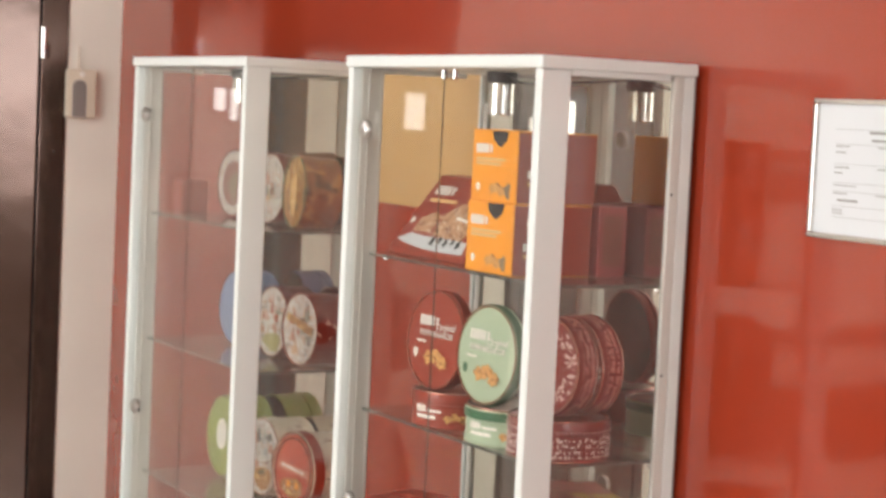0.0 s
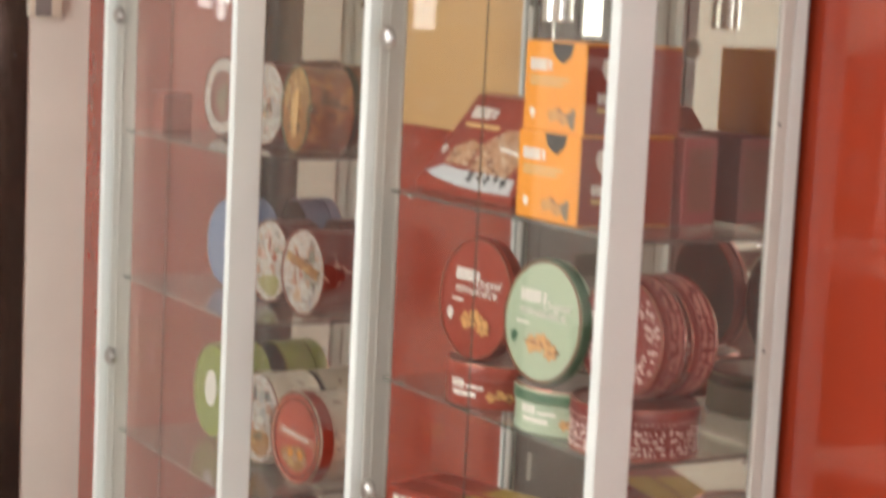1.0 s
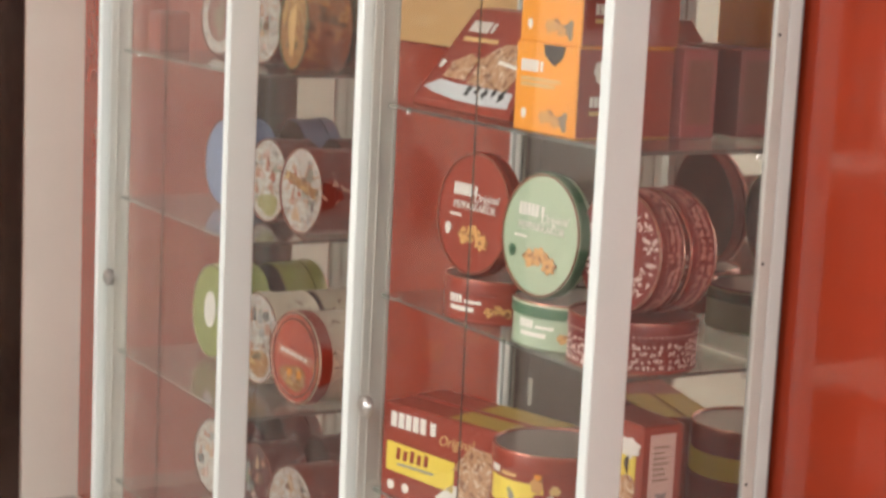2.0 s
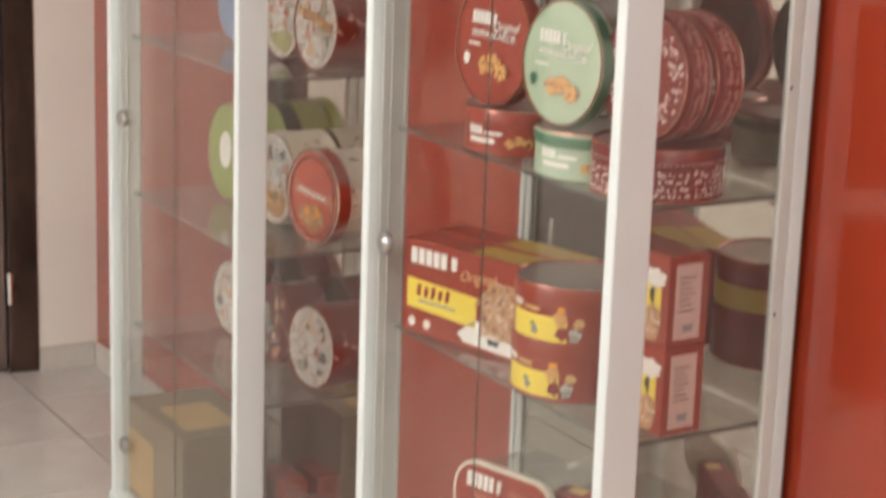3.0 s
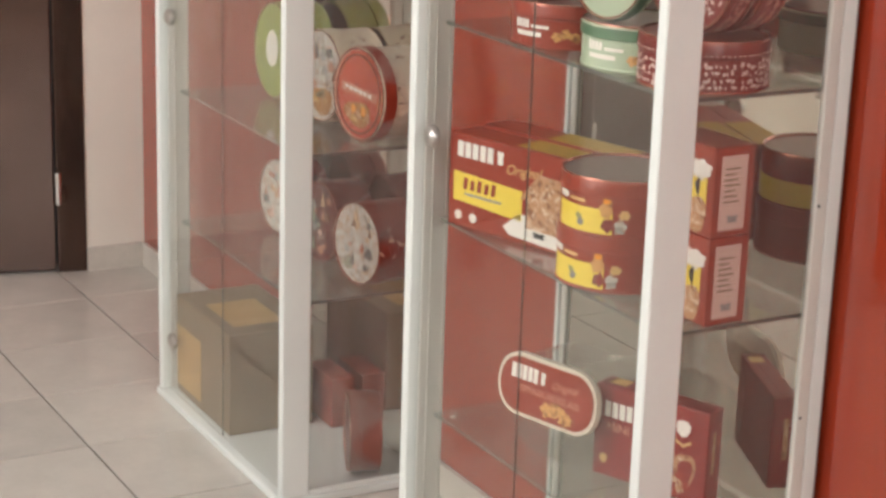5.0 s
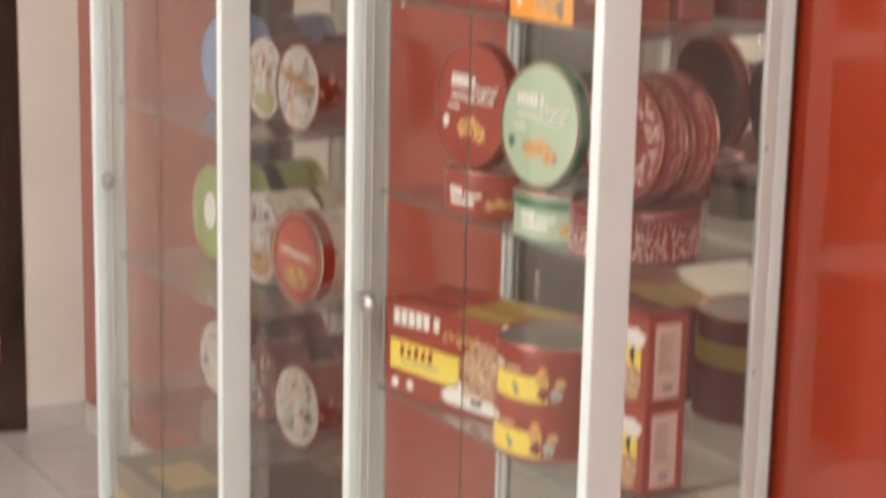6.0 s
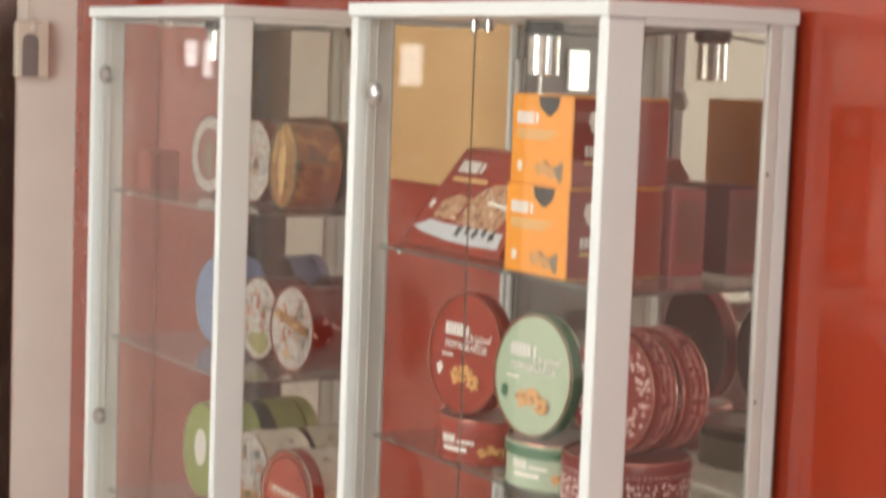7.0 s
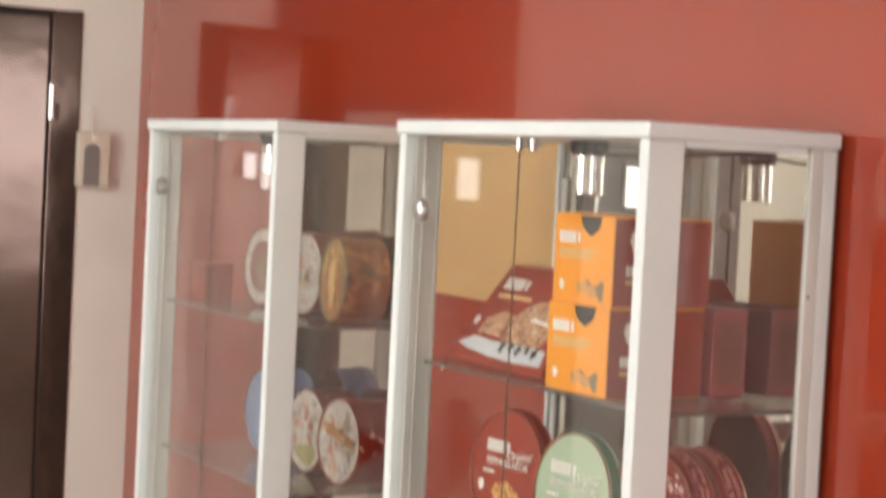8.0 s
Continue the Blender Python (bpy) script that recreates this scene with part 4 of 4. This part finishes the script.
def village(lid, r, seed, n=18):
    """Small printed houses, firs and figures on a lid."""
    rng = random.Random(seed)
    for i in range(n):
        a, q = rng.uniform(0, 6.28), r * 0.72 * math.sqrt(rng.random())
        x, y, s = q * math.cos(a), q * math.sin(a), r * rng.uniform(0.06, 0.17)
        ink = rng.choice(INKS)
        if i % 3 == 0:
            pts = [(x - s, y - s), (x + s, y - s), (x + s, y), (x, y + s), (x - s, y)]
        elif i % 3 == 1:
            pts = [(x - s * 0.7, y - s), (x + s * 0.7, y - s), (x, y + s * 1.2)]
        else:
            pts = blot(x, y, s, s * 0.8, 5, 0.3, i)
        part("figure_print", plate(pts, 0.0006 + 0.00012 * i), ink, lid, "", pose(0, 0, -0.0012))

def l_tin(x, shelf, r, depth, side, face, label, y=0.205, turn=4, rim=None, tilt=88):
    return round_tin(CAB_L @ pose(x - LX, y, shelf + r * 1.012, tilt, 0, turn), r, depth, side, face, label, rim)


t, l = l_tin(-1.715, SH_L[3], 0.086, 0.085, M_SIDEPIC, M_DULLRED, "red tin with white-rimmed picture lid", y=0.19)
part("white_ring", lathe([(0.080, 0.0), (0.080, 0.001), (0.056, 0.001), (0.056, 0.0), (0.080, 0.0)]), M_SCENE, l)
part("figure_print", plate(blot(0, -0.008, 0.026, 0.042, 3, 0.35)), M_CARD, l, "", pose(0, 0, 0.0004))
t, l = l_tin(-1.495, SH_L[3], 0.086, 0.085, M_SIDEPIC, M_SCENE, "red tin with pale ornamented lid", y=0.19)
village(l, 0.086, 7)
t, l = l_tin(-1.335, SH_L[3], 0.086, 0.090, M_BROWNPIC, M_GOLDPIC, "gold and green picture tin standing on edge", y=0.185, turn=-6, rim=M_GREEN)
part("figure_print", plate(blot(-0.005, -0.004, 0.024, 0.055, 3, 0.25)), M_KRAFT, l, "", pose(0, 0, 0.0004))
t, l = l_tin(-1.700, SH_L[2], 0.096, 0.080, M_BLUE, M_BLUE, "blue round tin with a small white motif")
part("motif", plate(blot(0.01, -0.005, 0.022, 0.026, 5, 0.3)), M_WHITE, l, "", pose(0, 0, 0.0004))
t, l = l_tin(-1.480, SH_L[2], 0.087, 0.090, M_DARKPIC, M_SCENE2, "dark tin with white winter village lid")
village(l, 0.087, 14)
part("green_field", plate(blot(0.01, -0.048, 0.046, 0.024, 3, 0.2)), M_OLIVE, l, "", pose(0, 0, 0.0006))
t, l = l_tin(-1.318, SH_L[2], 0.087, 0.100, M_SIDEPIC, M_SCENE2, "red-brown tin with white village picture lid")
village(l, 0.087, 21)
part("banner", plate([(-0.07, 0.02), (0.06, -0.012), (0.07, 0.008), (-0.06, 0.036)]), M_GOLDPIC, l, "", pose(0, 0, 0.0006))
t, l = l_tin(-1.755, SH_L[1], 0.106, 0.100, M_LIME, M_LIME, "lime green tin with a white oval on the lid", turn=0)
part("white_oval", plate(disc(-0.005, 0.004, 0.032, 0.040)), M_WHITE, l, "", pose(0, 0, 0.0004))
t, l = l_tin(-1.508, SH_L[1], 0.097, 0.110, M_CREAMTIN, M_SCENE, "cream tin with small figures and village lid")
village(l, 0.097, 28)
part("orange_field", plate(blot(0.01, -0.05, 0.055, 0.030, 3, 0.2)), M_GOLDPIC, l, "", pose(0, 0, 0.0006))
t, l = l_tin(-1.322, SH_L[1], 0.094, 0.115, M_CREAMTIN, M_ORPIC, "cream tin with glossy orange-red lid", turn=7)
part("ring", lathe([(0.082, 0.0), (0.081, 0.0016), (0.077, 0.0016), (0.076, 0.0), (0.082, 0.0)]), M_TINRIM, l)
part("lid_band", arc_band(0.0953, 0, 360, -0.030, -0.003, n=48), M_TINRED, l, "red lid edge")
part("picture_field", plate(blot(-0.002, -0.040, 0.052, 0.028, 3, 0.18)), M_GOLDPIC, l, "orange gingerbread picture", pose(0, 0, -0.0011))
part("title_band", plate([(-0.066, 0.000), (0.064, -0.008), (0.066, 0.010), (-0.064, 0.020)]), M_PALEVEIL, l, "pale title band", pose(0, 0, -0.0009))
for i in range(6):
    part("title_bar", plate(rect(-0.050 + 0.017 * i, 0.006 - 0.0014 * i, -0.038 + 0.017 * i, 0.014 - 0.0014 * i)), M_WHITE, l, "", pose(0, 0, -0.0001))
for i in range(5):
    part("biscuit_print", plate(blot(-0.034 + 0.018 * i, -0.042 + 0.010 * (i % 2), 0.010, 0.011, 5 + i % 3, 0.3, i), 0.0005 + 0.0001 * i), M_ORANGE if i % 2 else M_HOUSE, l, "", pose(0, 0, -0.0002))
t, l = l_tin(-1.725, SH_L[0], 0.085, 0.085, M_DARKPIC, M_SCENE, "dark red tin with pale winter picture lid", turn=6)
village(l, 0.085, 35)
t, l = l_tin(-1.500, SH_L[0], 0.087, 0.090, M_DARKPIC, M_DARKPIC, "dark glossy picture tin on the glass shelf", turn=4)
village(l, 0.087, 42)
t, l = l_tin(-1.318, SH_L[0], 0.086, 0.110, M_SIDEPIC, M_SCENE, "red-brown tin with pale winter figures on the lid", turn=8)
village(l, 0.086, 49)

small = carton(CAB_L @ pose(-0.640, 0.10, SH_L[3]), 0.070, 0.07, 0.085, M_TINRED, "small red carton on the glass shelf")

crate = thing("card_box", CAB_L @ pose(-0.535, 0.036, BASE), "grey-brown card box with kraft label on the cabinet floor", "box")
part("carton", box(-0.155, 0.170, 0, 0.20, 0.0005, 0.235, 0.003), M_CARD, crate)
part("kraft_label", plate(rect(-0.150, 0.02, 0.0, 0.165)), M_DULLKRAFT, crate, "plain kraft label", FRONT)
part("lid_label", plate(rect(-0.05, 0.03, 0.12, 0.15)), M_DULLKRAFT, crate, "", pose(0, 0, 0.2352))
round_tin(CAB_L @ pose(-0.085, 0.225, BASE + 0.088, 90, 0, -20) @ pose(0, 0, 0.032), 0.086, 0.064, M_DULLRED, M_DARKPIC, "red tin with dark rims standing on edge on the cabinet floor")
t = carton(CAB_L @ pose(-0.385, 0.262, BASE), 0.130, 0.055, 0.115, M_TINRED, "deep red carton on the cabinet floor")
part("label_panel", plate(rect(-0.05, 0.03, 0.04, 0.085)), M_TINRED2, t, "", FRONT)

# ---- things on the walls ----
board = thing("wall_panel", pose(-0.975, WALL_Y, 1.48), "pale wood veneer panel fixed on the red wall", "wall panel")
part("panel", box(-0.245, 0.33, -0.014, -0.0005, 0, 0.300, 0.002), M_WOOD, board)

bell = thing("wall_device", pose(DOOR_X, 0.2125, 1.70), "cream plastic wall device with grey arch and lead", "wall device")
part("case", box(0.0005, 0.030, -0.046, 0.046, -0.075, 0.075, 0.005), M_PLASTIC, bell)
arch = [(-0.022, -0.072), (0.022, -0.072), (0.022, 0.022)] + [(0.022 * math.cos(a), 0.022 + 0.020 * math.sin(a)) for a in [math.pi * i / 10 for i in range(1, 10)]] + [(-0.022, 0.022)]
part("grey_arch", plate(arch, 0.0015), M_GREY, bell, "recessed grey arch", pose(0.0301, -0.008, 0, 90, 0, 90))
part("button", lathe([(0, 0), (0.009, 0), (0.009, 0.003), (0, 0.005)], 20), M_WHITE, bell, "small white button", pose(0.0301, 0.0, 0.060, 0, 90, 0))
part("antenna", lathe([(0, 0), (0.003, 0), (0.0022, 0.07), (0, 0.071)], 12), M_PLASTIC, bell, "thin upright aerial", pose(0.012, -0.006, 0.075))

notice = thing("framed_notice", pose(0.314, WALL_Y, 1.519), "printed paper notice in a thin silver frame", "framed notice")
for a in ((0, 0.325, 0, 0.008), (0, 0.325, 0.219, 0.227), (0, 0.008, 0.0082, 0.2188), (0.317, 0.325, 0.0082, 0.2188)):
    part("frame_bar", box(a[0], a[1], -0.014, -0.0005, a[2], a[3], 0.0015), M_CHROME, notice, "thin silver frame")
part("paper", box(0.0083, 0.3167, -0.006, -0.003, 0.0083, 0.2187), M_PAPER, notice, "white printed sheet")
f = FRONT @ pose(0, 0, 0.0062)
for i, (x0, x1, z, th) in enumerate(((0.13, 0.21, 0.172, 0.007), (0.135, 0.205, 0.160, 0.006), (0.052, 0.085, 0.150, 0.003), (0.052, 0.078, 0.140, 0.003), (0.052, 0.086, 0.116, 0.003), (0.052, 0.072, 0.107, 0.003),
                                     (0.052, 0.105, 0.087, 0.003), (0.052, 0.085, 0.074, 0.003), (0.062, 0.110, 0.062, 0.006), (0.052, 0.076, 0.047, 0.003), (0.052, 0.076, 0.042, 0.003), (0.15, 0.19, 0.150, 0.003), (0.15, 0.20, 0.116, 0.003), (0.15, 0.185, 0.074, 0.003))):
    part("text_bar", plate(rect(x0, z, x1, z + th * 0.6), 0.0004), M_INK, notice, "", f)
for z in (0.178, 0.154, 0.122, 0.092, 0.078, 0.054, 0.036):
    part("table_line", plate(rect(0.050, z, 0.28, z + 0.0006), 0.0003), M_INK, notice, "", f)

# ---- floor tiles ----
tile_bm = box(0.0027, TILE - 0.0027, 0.0027, TILE - 0.0027, -0.006, 0.0, 0.0012, 1)
tile_me = bpy.data.meshes.new("floor_tile")
tile_bm.to_mesh(tile_me)
tile_bm.free()
tile_me.materials.append(M_TILE)
X_LINE, Y_LINE = -1.712, -0.240
ix0 = math.floor((DOOR_X - X_LINE) / TILE)
for i in range(ix0, ix0 + 23):
    for j in range(-10, 2):
        x0, y0 = X_LINE + i * TILE, Y_LINE + j * TILE
        if x0 + TILE < DOOR_X or y0 > WALL_Y or x0 > ROOM_X1:
            continue
        ti = new("floor_tile", tile_me)
        ti.parent = floor
        ti.matrix_basis = pose(x0, y0, random.uniform(-0.0006, 0.0004))
